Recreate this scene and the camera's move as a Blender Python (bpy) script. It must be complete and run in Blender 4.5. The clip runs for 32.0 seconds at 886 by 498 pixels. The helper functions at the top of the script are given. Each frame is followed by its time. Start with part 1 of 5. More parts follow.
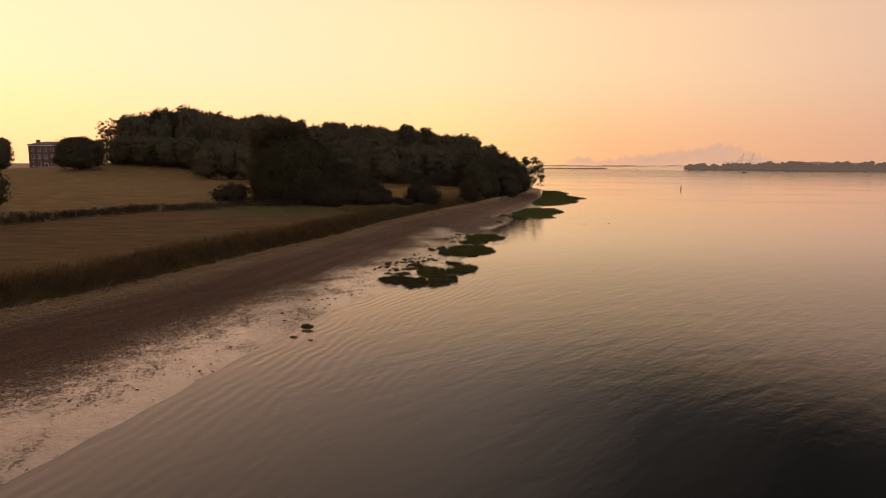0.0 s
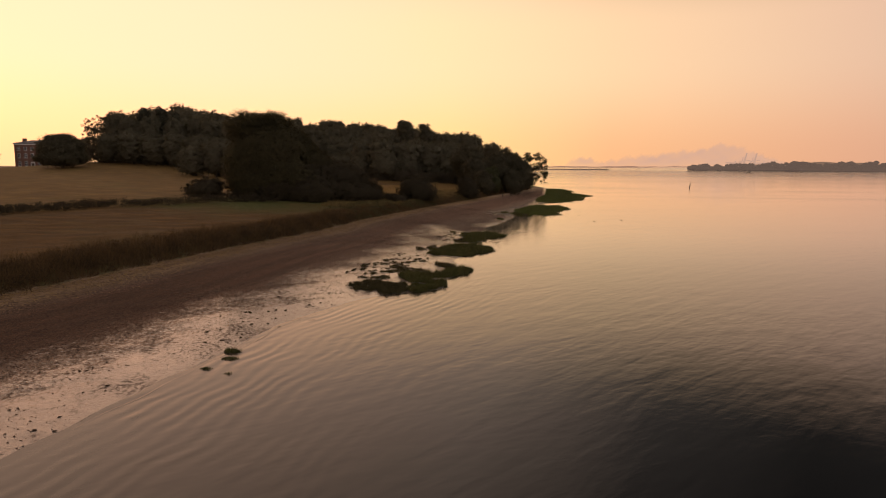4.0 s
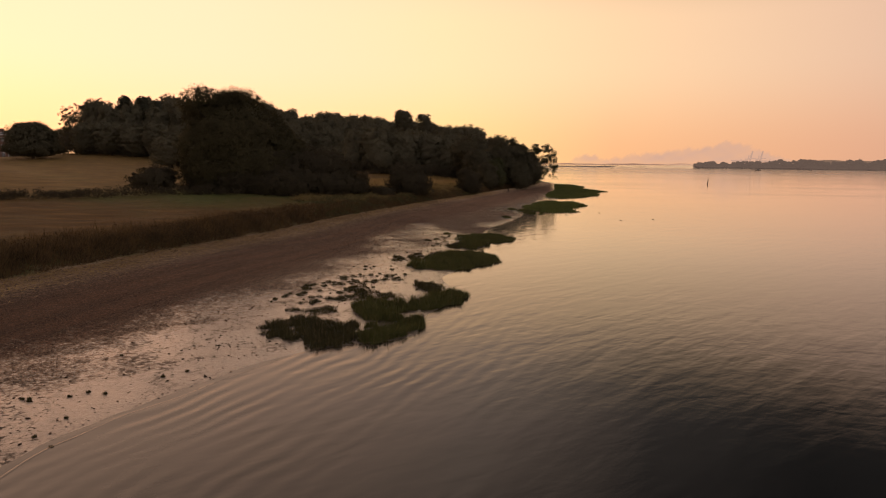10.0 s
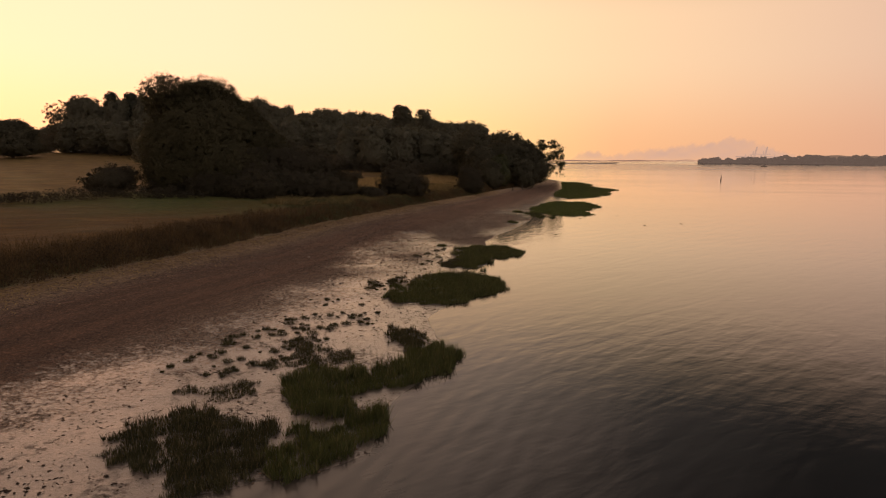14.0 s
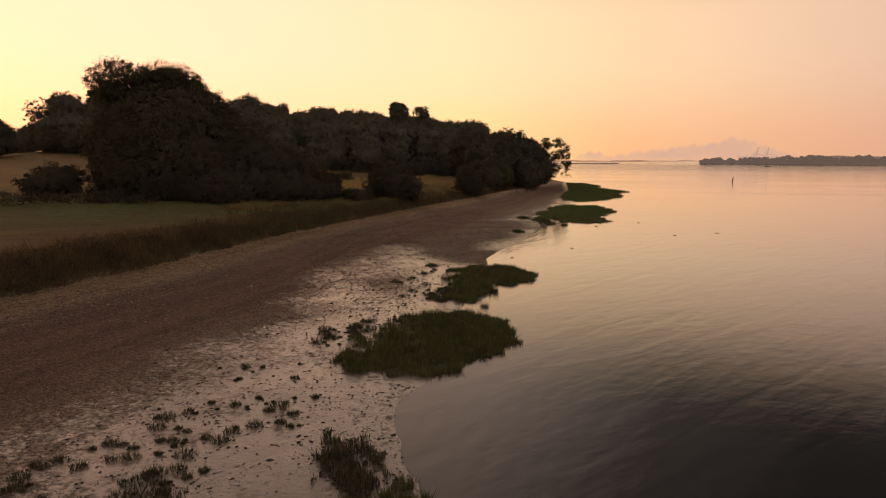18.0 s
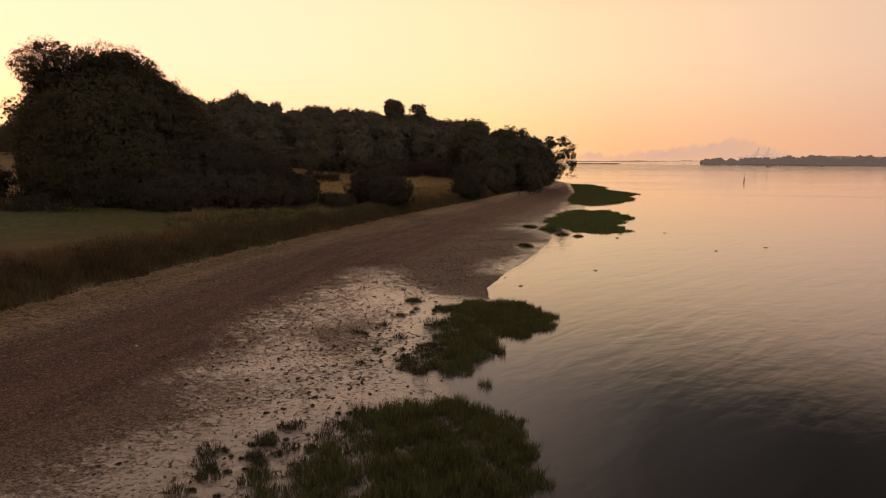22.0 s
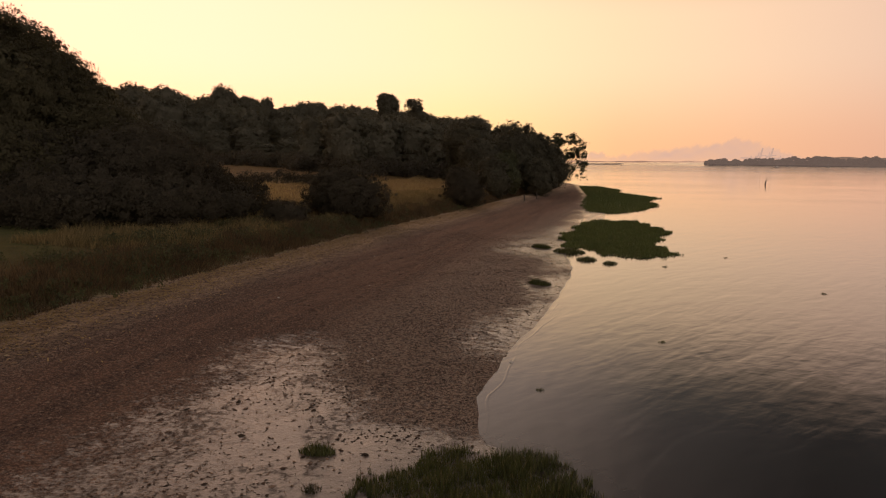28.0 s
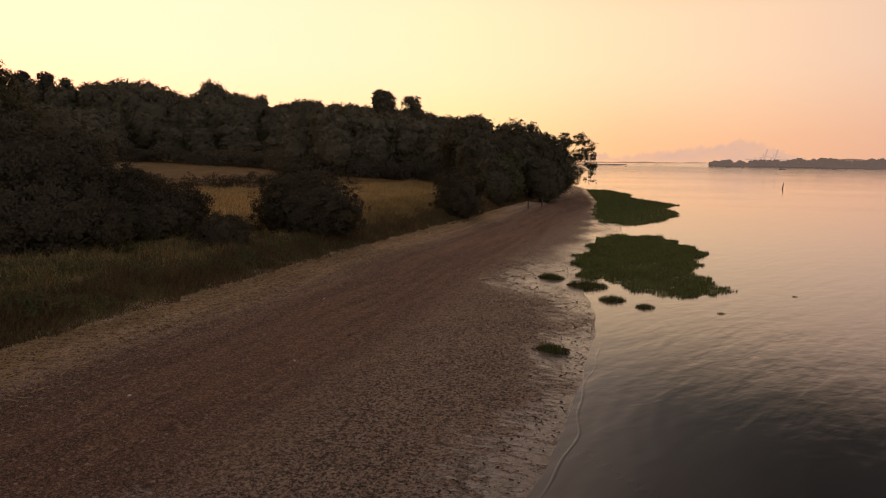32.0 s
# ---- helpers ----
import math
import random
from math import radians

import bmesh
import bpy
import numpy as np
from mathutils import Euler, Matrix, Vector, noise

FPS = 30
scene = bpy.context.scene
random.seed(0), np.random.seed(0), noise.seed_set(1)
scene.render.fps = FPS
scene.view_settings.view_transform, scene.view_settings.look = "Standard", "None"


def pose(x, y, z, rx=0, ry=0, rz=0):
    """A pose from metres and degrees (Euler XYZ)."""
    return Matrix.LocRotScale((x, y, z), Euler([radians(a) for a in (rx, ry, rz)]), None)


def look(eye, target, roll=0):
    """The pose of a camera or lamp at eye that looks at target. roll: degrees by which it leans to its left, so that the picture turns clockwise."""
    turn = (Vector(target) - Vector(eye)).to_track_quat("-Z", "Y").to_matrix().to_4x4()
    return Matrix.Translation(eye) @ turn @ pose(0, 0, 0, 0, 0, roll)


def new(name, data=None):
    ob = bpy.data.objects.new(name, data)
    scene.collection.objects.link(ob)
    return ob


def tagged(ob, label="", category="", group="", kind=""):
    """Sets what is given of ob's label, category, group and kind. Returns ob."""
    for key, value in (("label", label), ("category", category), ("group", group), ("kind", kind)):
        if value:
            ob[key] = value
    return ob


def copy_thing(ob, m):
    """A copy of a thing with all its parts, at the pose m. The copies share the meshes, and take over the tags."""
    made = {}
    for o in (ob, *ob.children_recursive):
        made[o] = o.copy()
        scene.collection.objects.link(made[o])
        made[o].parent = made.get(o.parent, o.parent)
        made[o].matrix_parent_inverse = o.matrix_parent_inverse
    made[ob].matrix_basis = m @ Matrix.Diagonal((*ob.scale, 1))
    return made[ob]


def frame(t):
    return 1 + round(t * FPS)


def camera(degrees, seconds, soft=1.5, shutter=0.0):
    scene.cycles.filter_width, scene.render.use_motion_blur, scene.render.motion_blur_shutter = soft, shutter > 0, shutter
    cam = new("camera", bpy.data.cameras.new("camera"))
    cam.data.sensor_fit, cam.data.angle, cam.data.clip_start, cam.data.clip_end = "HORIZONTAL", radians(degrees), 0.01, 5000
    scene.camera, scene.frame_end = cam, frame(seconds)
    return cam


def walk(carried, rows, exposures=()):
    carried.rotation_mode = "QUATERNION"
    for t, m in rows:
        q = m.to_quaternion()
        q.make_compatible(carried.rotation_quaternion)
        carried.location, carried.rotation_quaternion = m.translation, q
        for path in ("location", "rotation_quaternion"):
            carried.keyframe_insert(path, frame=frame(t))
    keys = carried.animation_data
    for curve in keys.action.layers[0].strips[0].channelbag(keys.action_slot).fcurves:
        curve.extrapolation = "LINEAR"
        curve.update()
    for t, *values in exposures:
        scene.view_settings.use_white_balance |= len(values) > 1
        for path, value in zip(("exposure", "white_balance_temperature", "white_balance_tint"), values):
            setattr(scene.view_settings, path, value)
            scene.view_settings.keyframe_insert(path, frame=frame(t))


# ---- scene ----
cam = camera(70.0, 32.0, soft=1.15)
PATH = [
    (0, (0.111, 4.795, 9.763), (-0.03, 6.772, 9.501), 0.5),
    (1, (0.184, 7.302, 9.45), (0.042, 9.28, 9.19), 0.4),
    (2, (0.262, 9.894, 8.955), (0.121, 11.872, 8.697), 0.4),
    (3, (0.412, 12.511, 8.469), (0.268, 14.489, 8.213), 0.4),
    (6, (0.545, 20.875, 7.49), (0.392, 22.852, 7.229), 0.2),
    (7, (0.5, 23.713, 7.128), (0.345, 25.689, 6.864), 0.5),
    (8, (0.436, 26.587, 7.007), (0.279, 28.563, 6.742), 0.5),
    (9, (0.439, 29.426, 6.925), (0.28, 31.401, 6.658), 0.6),
    (10, (0.402, 32.301, 6.864), (0.244, 34.277, 6.597), 0.6),
    (11, (0.423, 35.045, 6.853), (0.262, 37.02, 6.586), 0.5),
    (12, (0.381, 37.604, 6.872), (0.219, 39.579, 6.602), 0.6),
    (13, (0.381, 40.408, 6.863), (0.216, 42.382, 6.59), 0.3),
    (14, (0.289, 43.015, 6.858), (0.121, 44.989, 6.583), 0.3),
    (16.5, (0.077, 49.766, 6.745), (-0.093, 51.74, 6.471), 0.3),
    (17, (0.085, 51.136, 6.691), (-0.085, 53.11, 6.417), 0.3),
    (18, (0.037, 53.798, 6.676), (-0.133, 55.772, 6.402), 0.3),
    (19, (0.034, 56.406, 6.639), (-0.138, 58.38, 6.366), 0.3),
    (20, (-0.037, 59.102, 6.61), (-0.208, 61.075, 6.336), 0.2),
    (21, (-0.113, 61.712, 6.632), (-0.282, 63.686, 6.358), 0.2),
    (22, (-0.223, 64.387, 6.607), (-0.392, 66.361, 6.334), 0.3),
    (23, (-0.27, 67.039, 6.581), (-0.439, 69.013, 6.308), 0.4),
    (24, (-0.459, 69.698, 6.506), (-0.626, 71.672, 6.233), 0.4),
    (25, (-0.255, 72.431, 6.598), (-0.424, 74.405, 6.326), 0.5),
    (27.5, (-0.177, 79.023, 6.564), (-0.351, 80.997, 6.291), 0.5),
    (28, (-0.17, 80.347, 6.527), (-0.345, 82.321, 6.253), 0.5),
    (29, (-0.181, 82.938, 6.536), (-0.358, 84.911, 6.263), 0.7),
    (30, (-0.107, 85.651, 6.697), (-0.286, 87.624, 6.422), 0.8),
    (31, (0.007, 88.483, 6.794), (-0.175, 90.456, 6.519), 0.8),
    (32, (0.083, 91.192, 6.894), (-0.1, 93.165, 6.619), 0.8),
]
walk(cam, [(t, look(eye, target, roll)) for t, eye, target, roll in PATH],
     [(0, 0.0, 6500, 10), (13, 0.0, 6450, 10), (24, 0.09, 6280, 9), (32, 0.14, 6150, 9)])

# ---------------------------------------------------------------- light
SUN_AZ = radians(43.0)                       # the sun stands to the left of the flight line
SUN_EL = radians(2.0)
SUN_DIR = Vector((-math.sin(SUN_AZ) * math.cos(SUN_EL), math.cos(SUN_AZ) * math.cos(SUN_EL), math.sin(SUN_EL)))


def node(nt, kind, **props):
    n = nt.nodes.new(kind)
    for k, v in props.items():
        if k == "operation":
            n.operation = v
        elif k == "blend_type":
            n.blend_type = v
        elif k == "data_type":
            n.data_type = v
        elif k == "interpolation_type":
            n.interpolation_type = v
        elif k == "attribute_name":
            n.attribute_name = v
    return n


def ramp(nt, fac, stops, mode="LINEAR"):
    r = nt.nodes.new("ShaderNodeValToRGB")
    r.color_ramp.interpolation = mode
    els = r.color_ramp.elements
    while len(els) < len(stops):
        els.new(0.5)
    for e, (p, c) in zip(els, stops):
        e.position = p
        e.color = (*c, 1) if len(c) == 3 else c
    nt.links.new(fac, r.inputs[0])
    return r.outputs[0]


def maths(nt, op, a, b=None, clamp=False):
    m = node(nt, "ShaderNodeMath", operation=op)
    m.use_clamp = clamp
    for i, v in enumerate((a, b)):
        if v is None:
            continue
        if isinstance(v, (int, float)):
            m.inputs[i].default_value = v
        else:
            nt.links.new(v, m.inputs[i])
    return m.outputs[0]


def smooth(nt, v, lo, hi, a=0.0, b=1.0):
    m = node(nt, "ShaderNodeMapRange", interpolation_type="SMOOTHSTEP")
    nt.links.new(v, m.inputs[0])
    for i, x in zip((1, 2, 3, 4), (lo, hi, a, b)):
        m.inputs[i].default_value = x
    return m.outputs[0]


def mix(nt, fac, a, b, blend="MIX"):
    m = nt.nodes.new("ShaderNodeMix")
    m.data_type, m.blend_type = "RGBA", blend
    for sock, v in ((m.inputs[0], fac), (m.inputs[6], a), (m.inputs[7], b)):
        if isinstance(v, (int, float)):
            sock.default_value = v
        elif isinstance(v, tuple):
            sock.default_value = (*v, 1)
        else:
            nt.links.new(v, sock)
    return m.outputs[2]


world = bpy.data.worlds.new("dawn")
scene.world = world
world.use_nodes = True
nt = world.node_tree
nt.nodes.clear()
tc = nt.nodes.new("ShaderNodeTexCoord")
dotn = node(nt, "ShaderNodeVectorMath", operation="DOT_PRODUCT")
nt.links.new(tc.outputs["Generated"], dotn.inputs[0])
dotn.inputs[1].default_value = SUN_DIR
near_sun = maths(nt, "MULTIPLY_ADD", dotn.outputs["Value"], 0.5)
near_sun.node.inputs[2].default_value = 0.5
sep = nt.nodes.new("ShaderNodeSeparateXYZ")
nt.links.new(tc.outputs["Generated"], sep.inputs[0])
up = sep.outputs[2]
high = ramp(nt, near_sun, [(0.0, (0.78, 0.66, 0.63)), (0.35, (0.65, 0.53, 0.49)), (0.5, (0.54, 0.38, 0.32)), (0.66, (0.82, 0.525, 0.365)),
                           (0.80, (1.02, 0.675, 0.40)), (0.89, (1.26, 0.79, 0.45)), (0.97, (1.44, 0.82, 0.52)), (1.0, (1.50, 0.82, 0.53))])
low = ramp(nt, near_sun, [(0.0, (0.70, 0.56, 0.53)), (0.35, (0.60, 0.46, 0.42)), (0.5, (0.52, 0.32, 0.26)), (0.66, (0.80, 0.42, 0.255)),
                          (0.80, (1.00, 0.52, 0.25)), (0.89, (1.20, 0.74, 0.29)), (0.97, (1.34, 0.79, 0.35)), (1.0, (1.42, 0.78, 0.37))])
sky = mix(nt, smooth(nt, up, 0.0, 0.155), low, high)
zenith = ramp(nt, near_sun, [(0.0, (0.52, 0.45, 0.44)), (0.30, (0.36, 0.32, 0.31)), (0.54, (0.050, 0.046, 0.047)), (0.66, (0.034, 0.031, 0.032)), (0.75, (0.14, 0.116, 0.104)), (0.85, (0.70, 0.51, 0.40)), (1.0, (1.28, 0.80, 0.55))])
sky = mix(nt, smooth(nt, up, 0.20, 0.36), sky, zenith)
nish = nt.nodes.new("ShaderNodeTexSky")
nish.sky_type, nish.sun_disc = "NISHITA", False
nish.sun_elevation, nish.sun_rotation = SUN_EL, -SUN_AZ
nish.dust_density, nish.air_density = 3.0, 1.5
faint = mix(nt, 1.0, nish.outputs[0], (0.03, 0.03, 0.03), "MULTIPLY")
sky = mix(nt, 1.0, sky, faint, "ADD")
bg = nt.nodes.new("ShaderNodeBackground")
nt.links.new(sky, bg.inputs[0])
bg.inputs[1].default_value = 1.0
out = nt.nodes.new("ShaderNodeOutputWorld")
nt.links.new(bg.outputs[0], out.inputs[0])

sun = new("sun", bpy.data.lights.new("sun", "SUN"))
sun.data.energy, sun.data.angle, sun.data.color = 0.8, radians(0.6), (1.0, 0.62, 0.30)
sun.matrix_world = look((0, 0, 60), Vector((0, 0, 60)) - SUN_DIR)

# ---------------------------------------------------------------- materials


def material(name):
    m = bpy.data.materials.new(name)
    m.use_nodes = True
    return m, m.node_tree, m.node_tree.nodes["Principled BSDF"]


def noise_tex(nt, scale, detail=4.0, rough=0.55, vec=None, distortion=0.0):
    n = nt.nodes.new("ShaderNodeTexNoise")
    n.inputs["Scale"].default_value = scale
    n.inputs["Detail"].default_value = detail
    n.inputs["Roughness"].default_value = rough
    n.inputs["Distortion"].default_value = distortion
    if vec is not None:
        nt.links.new(vec, n.inputs["Vector"])
    return n.outputs[0]


def place_vec(nt, scale=(1, 1, 1), turn=0.0):
    g = nt.nodes.new("ShaderNodeNewGeometry")
    mp = nt.nodes.new("ShaderNodeMapping")
    mp.vector_type = "TEXTURE"
    mp.inputs["Rotation"].default_value = (0, 0, turn)
    mp.inputs["Scale"].default_value = [1 / s for s in scale]
    nt.links.new(g.outputs["Position"], mp.inputs[0])
    return mp.outputs[0]


def attr(nt, name):
    return node(nt, "ShaderNodeAttribute", attribute_name=name).outputs["Fac"]


def bump(nt, height, strength, distance, normal=None):
    b = nt.nodes.new("ShaderNodeBump")
    b.inputs["Strength"].default_value = strength
    b.inputs["Distance"].default_value = distance
    nt.links.new(height, b.inputs["Height"])
    if normal is not None:
        nt.links.new(normal, b.inputs["Normal"])
    return b.outputs[0]


def mottled(name, dark, light, scale, rough=0.8, relief=0.0, by_island=False, spec=0.3):
    """A rough surface mottled between two colours at two scales."""
    m, nt, p = material(name)
    v = place_vec(nt)
    a = noise_tex(nt, scale, 5, 0.6, v)
    b = noise_tex(nt, scale * 7, 3, 0.6, v)
    f = maths(nt, "MULTIPLY_ADD", a, 0.65)
    nt.links.new(maths(nt, "MULTIPLY", b, 0.35), f.node.inputs[2])
    if by_island:
        g = nt.nodes.new("ShaderNodeNewGeometry")
        f = maths(nt, "MULTIPLY_ADD", f, 0.6)
        nt.links.new(maths(nt, "MULTIPLY", g.outputs["Random Per Island"], 0.4), f.node.inputs[2])
    nt.links.new(ramp(nt, f, [(0.3, dark), (0.7, light)]), p.inputs["Base Color"])
    p.inputs["Roughness"].default_value = rough
    p.inputs["Specular IOR Level"].default_value = spec
    if relief:
        nt.links.new(bump(nt, b, 0.6, relief), p.inputs["Normal"])
    return m


def leafy(name, dark, light, scale=0.25, through_light=0.25, crown=False, level=0.9, dead=None, rounded=0.8):
    """Leaves: varied from leaf to leaf and from bough to bough, letting a little light through.
    They are shaded mostly as the rounded crown, or the level sward, that they make up together."""
    m, nt, p = material(name)
    g = nt.nodes.new("ShaderNodeNewGeometry")
    mass = node(nt, "ShaderNodeVectorMath", operation="MULTIPLY_ADD")
    if crown:
        where = node(nt, "ShaderNodeAttribute", attribute_name="bulge")
        turned = nt.nodes.new("ShaderNodeVectorTransform")
        turned.vector_type, turned.convert_from, turned.convert_to = "VECTOR", "OBJECT", "WORLD"
        nt.links.new(where.outputs["Vector"], turned.inputs[0])
        out = node(nt, "ShaderNodeVectorMath", operation="NORMALIZE")
        nt.links.new(turned.outputs[0], out.inputs[0])
        nt.links.new(out.outputs[0], mass.inputs[0])
        mass.inputs[1].default_value = (rounded, rounded, rounded)
    else:
        mass.inputs[0].default_value, mass.inputs[1].default_value = (0.0, 0.0, 1.0), (0.0, 0.0, level)
    nt.links.new(g.outputs["Normal"], mass.inputs[2])
    unit = node(nt, "ShaderNodeVectorMath", operation="NORMALIZE")
    nt.links.new(mass.outputs[0], unit.inputs[0])
    nt.links.new(unit.outputs[0], p.inputs["Normal"])
    a = noise_tex(nt, scale, 3, 0.6, place_vec(nt))
    f = maths(nt, "MULTIPLY_ADD", g.outputs["Random Per Island"], 0.34 if crown else 0.45)
    nt.links.new(maths(nt, "MULTIPLY", a, 0.66 if crown else 0.55), f.node.inputs[2])
    col = ramp(nt, f, [(0.25, dark), (0.75, light)])
    if dead:
        col = mix(nt, smooth(nt, g.outputs["Random Per Island"], 0.88, 0.93), col, dead)
    nt.links.new(col, p.inputs["Base Color"])
    p.inputs["Roughness"].default_value = 0.75
    p.inputs["Specular IOR Level"].default_value = 0.15
    t = nt.nodes.new("ShaderNodeBsdfTranslucent")
    nt.links.new(mix(nt, 1.0, col, (1.0, 0.9, 0.45), "MULTIPLY"), t.inputs[0])
    ms = nt.nodes.new("ShaderNodeMixShader")
    ms.inputs[0].default_value = through_light
    nt.links.new(p.outputs[0], ms.inputs[1])
    nt.links.new(t.outputs[0], ms.inputs[2])
    nt.links.new(ms.outputs[0], nt.nodes["Material Output"].inputs[0])
    return m


LEAF_WILLOW = leafy("willow_leaves", (0.052, 0.044, 0.022), (0.100, 0.083, 0.041), 0.25, 0.25, True, rounded=0.9)
LEAF_THICKET = leafy("thicket_leaves", (0.048, 0.039, 0.025), (0.084, 0.068, 0.042), 0.25, 0.25, True, rounded=0.9)
LEAF_OAK = leafy("oak_leaves", (0.068, 0.059, 0.037), (0.116, 0.101, 0.062), 0.12, 0.25, True, rounded=1.1)
# leaves of the distant wood, coloured paler than near ones to imitate haze
LEAF_WOOD_HAZED = leafy("hazed_wood_leaves", (0.112, 0.099, 0.065), (0.143, 0.125, 0.082), 0.06, 0.25, True, rounded=1.1)
LEAF_POPLAR = leafy("poplar_leaves", (0.055, 0.058, 0.028), (0.120, 0.115, 0.055), 0.25, 0.3, True)
LEAF_PINE = leafy("pine_needles", (0.042, 0.042, 0.028), (0.080, 0.074, 0.048), 0.12, 0.08, True)
SCRUB = leafy("scrub_leaves", (0.034, 0.028, 0.017), (0.070, 0.055, 0.033), 0.3, 0.25)
# scrub at the foot of the wood, its colour lifted for haze too
SCRUB_HAZED = leafy("hazed_scrub_leaves", (0.088, 0.072, 0.050), (0.125, 0.102, 0.070), 0.08, 0.35)
BARK = mottled("bark", (0.035, 0.026, 0.020), (0.10, 0.075, 0.055), 1.5, 0.9, 0.02)
MARSH = leafy("marsh_grass_blades", (0.040, 0.045, 0.014), (0.130, 0.133, 0.045), 0.9, 0.25, level=0.45, dead=(0.20, 0.155, 0.075))
MARSH_FRESH = leafy("fresh_marsh_blades", (0.052, 0.068, 0.018), (0.170, 0.195, 0.058), 0.9, 0.25, level=0.45, dead=(0.20, 0.155, 0.075))
REED = leafy("bank_grass_blades", (0.046, 0.031, 0.016), (0.190, 0.118, 0.055), 0.5, 0.3)
RANK = leafy("rank_grass_blades", (0.098, 0.075, 0.033), (0.370, 0.265, 0.115), 0.5, 0.35)
BRAMBLE = leafy("bramble_leaves", (0.040, 0.027, 0.014), (0.130, 0.082, 0.038), 0.5, 0.25)
MARSH_DULL = leafy("stunted_marsh_blades", (0.030, 0.030, 0.014), (0.090, 0.078, 0.034), 0.9, 0.2, level=0.5, dead=(0.19, 0.14, 0.075))
STRAW = leafy("dry_grass_blades", (0.25, 0.165, 0.070), (0.52, 0.365, 0.175), 0.3, 0.4)
NETTLE = leafy("nettle_leaves", (0.052, 0.055, 0.022), (0.135, 0.122, 0.050), 0.6, 0.2)
WEED = mottled("wet_weed", (0.030, 0.021, 0.014), (0.085, 0.060, 0.042), 3.0, 0.8, 0.01, True, 0.1)
PEBBLE = mottled("pebbles", (0.080, 0.046, 0.031), (0.28, 0.182, 0.120), 2.0, 0.8, 0.0, True)
SHELL = mottled("shells", (0.30, 0.25, 0.20), (0.50, 0.44, 0.37), 4.0, 0.5, 0.0, True)
BRICK = mottled("red_brick", (0.14, 0.075, 0.058), (0.23, 0.125, 0.092), 0.6, 0.85, 0.01)
SLATE = mottled("slate", (0.06, 0.06, 0.07), (0.13, 0.12, 0.13), 1.0, 0.6)
WHITE = mottled("white_paint", (0.62, 0.60, 0.56), (0.80, 0.78, 0.74), 1.0, 0.5)
HULL = mottled("boat_hull", (0.10, 0.08, 0.07), (0.22, 0.18, 0.16), 0.8, 0.4)
TIMBER = mottled("weathered_timber", (0.05, 0.038, 0.030), (0.14, 0.105, 0.080), 2.0, 0.85, 0.01)
STEEL = mottled("painted_steel", (0.25, 0.27, 0.32), (0.36, 0.38, 0.42), 0.02, 0.6)


def pane_glass():
    m, nt, p = material("window_glass")
    v = place_vec(nt)
    nt.links.new(ramp(nt, noise_tex(nt, 0.8, 2, 0.5, v), [(0.3, (0.03, 0.03, 0.035)), (0.7, (0.08, 0.075, 0.07))]), p.inputs["Base Color"])
    p.inputs["Roughness"].default_value = 0.05
    return m


GLASS = pane_glass()


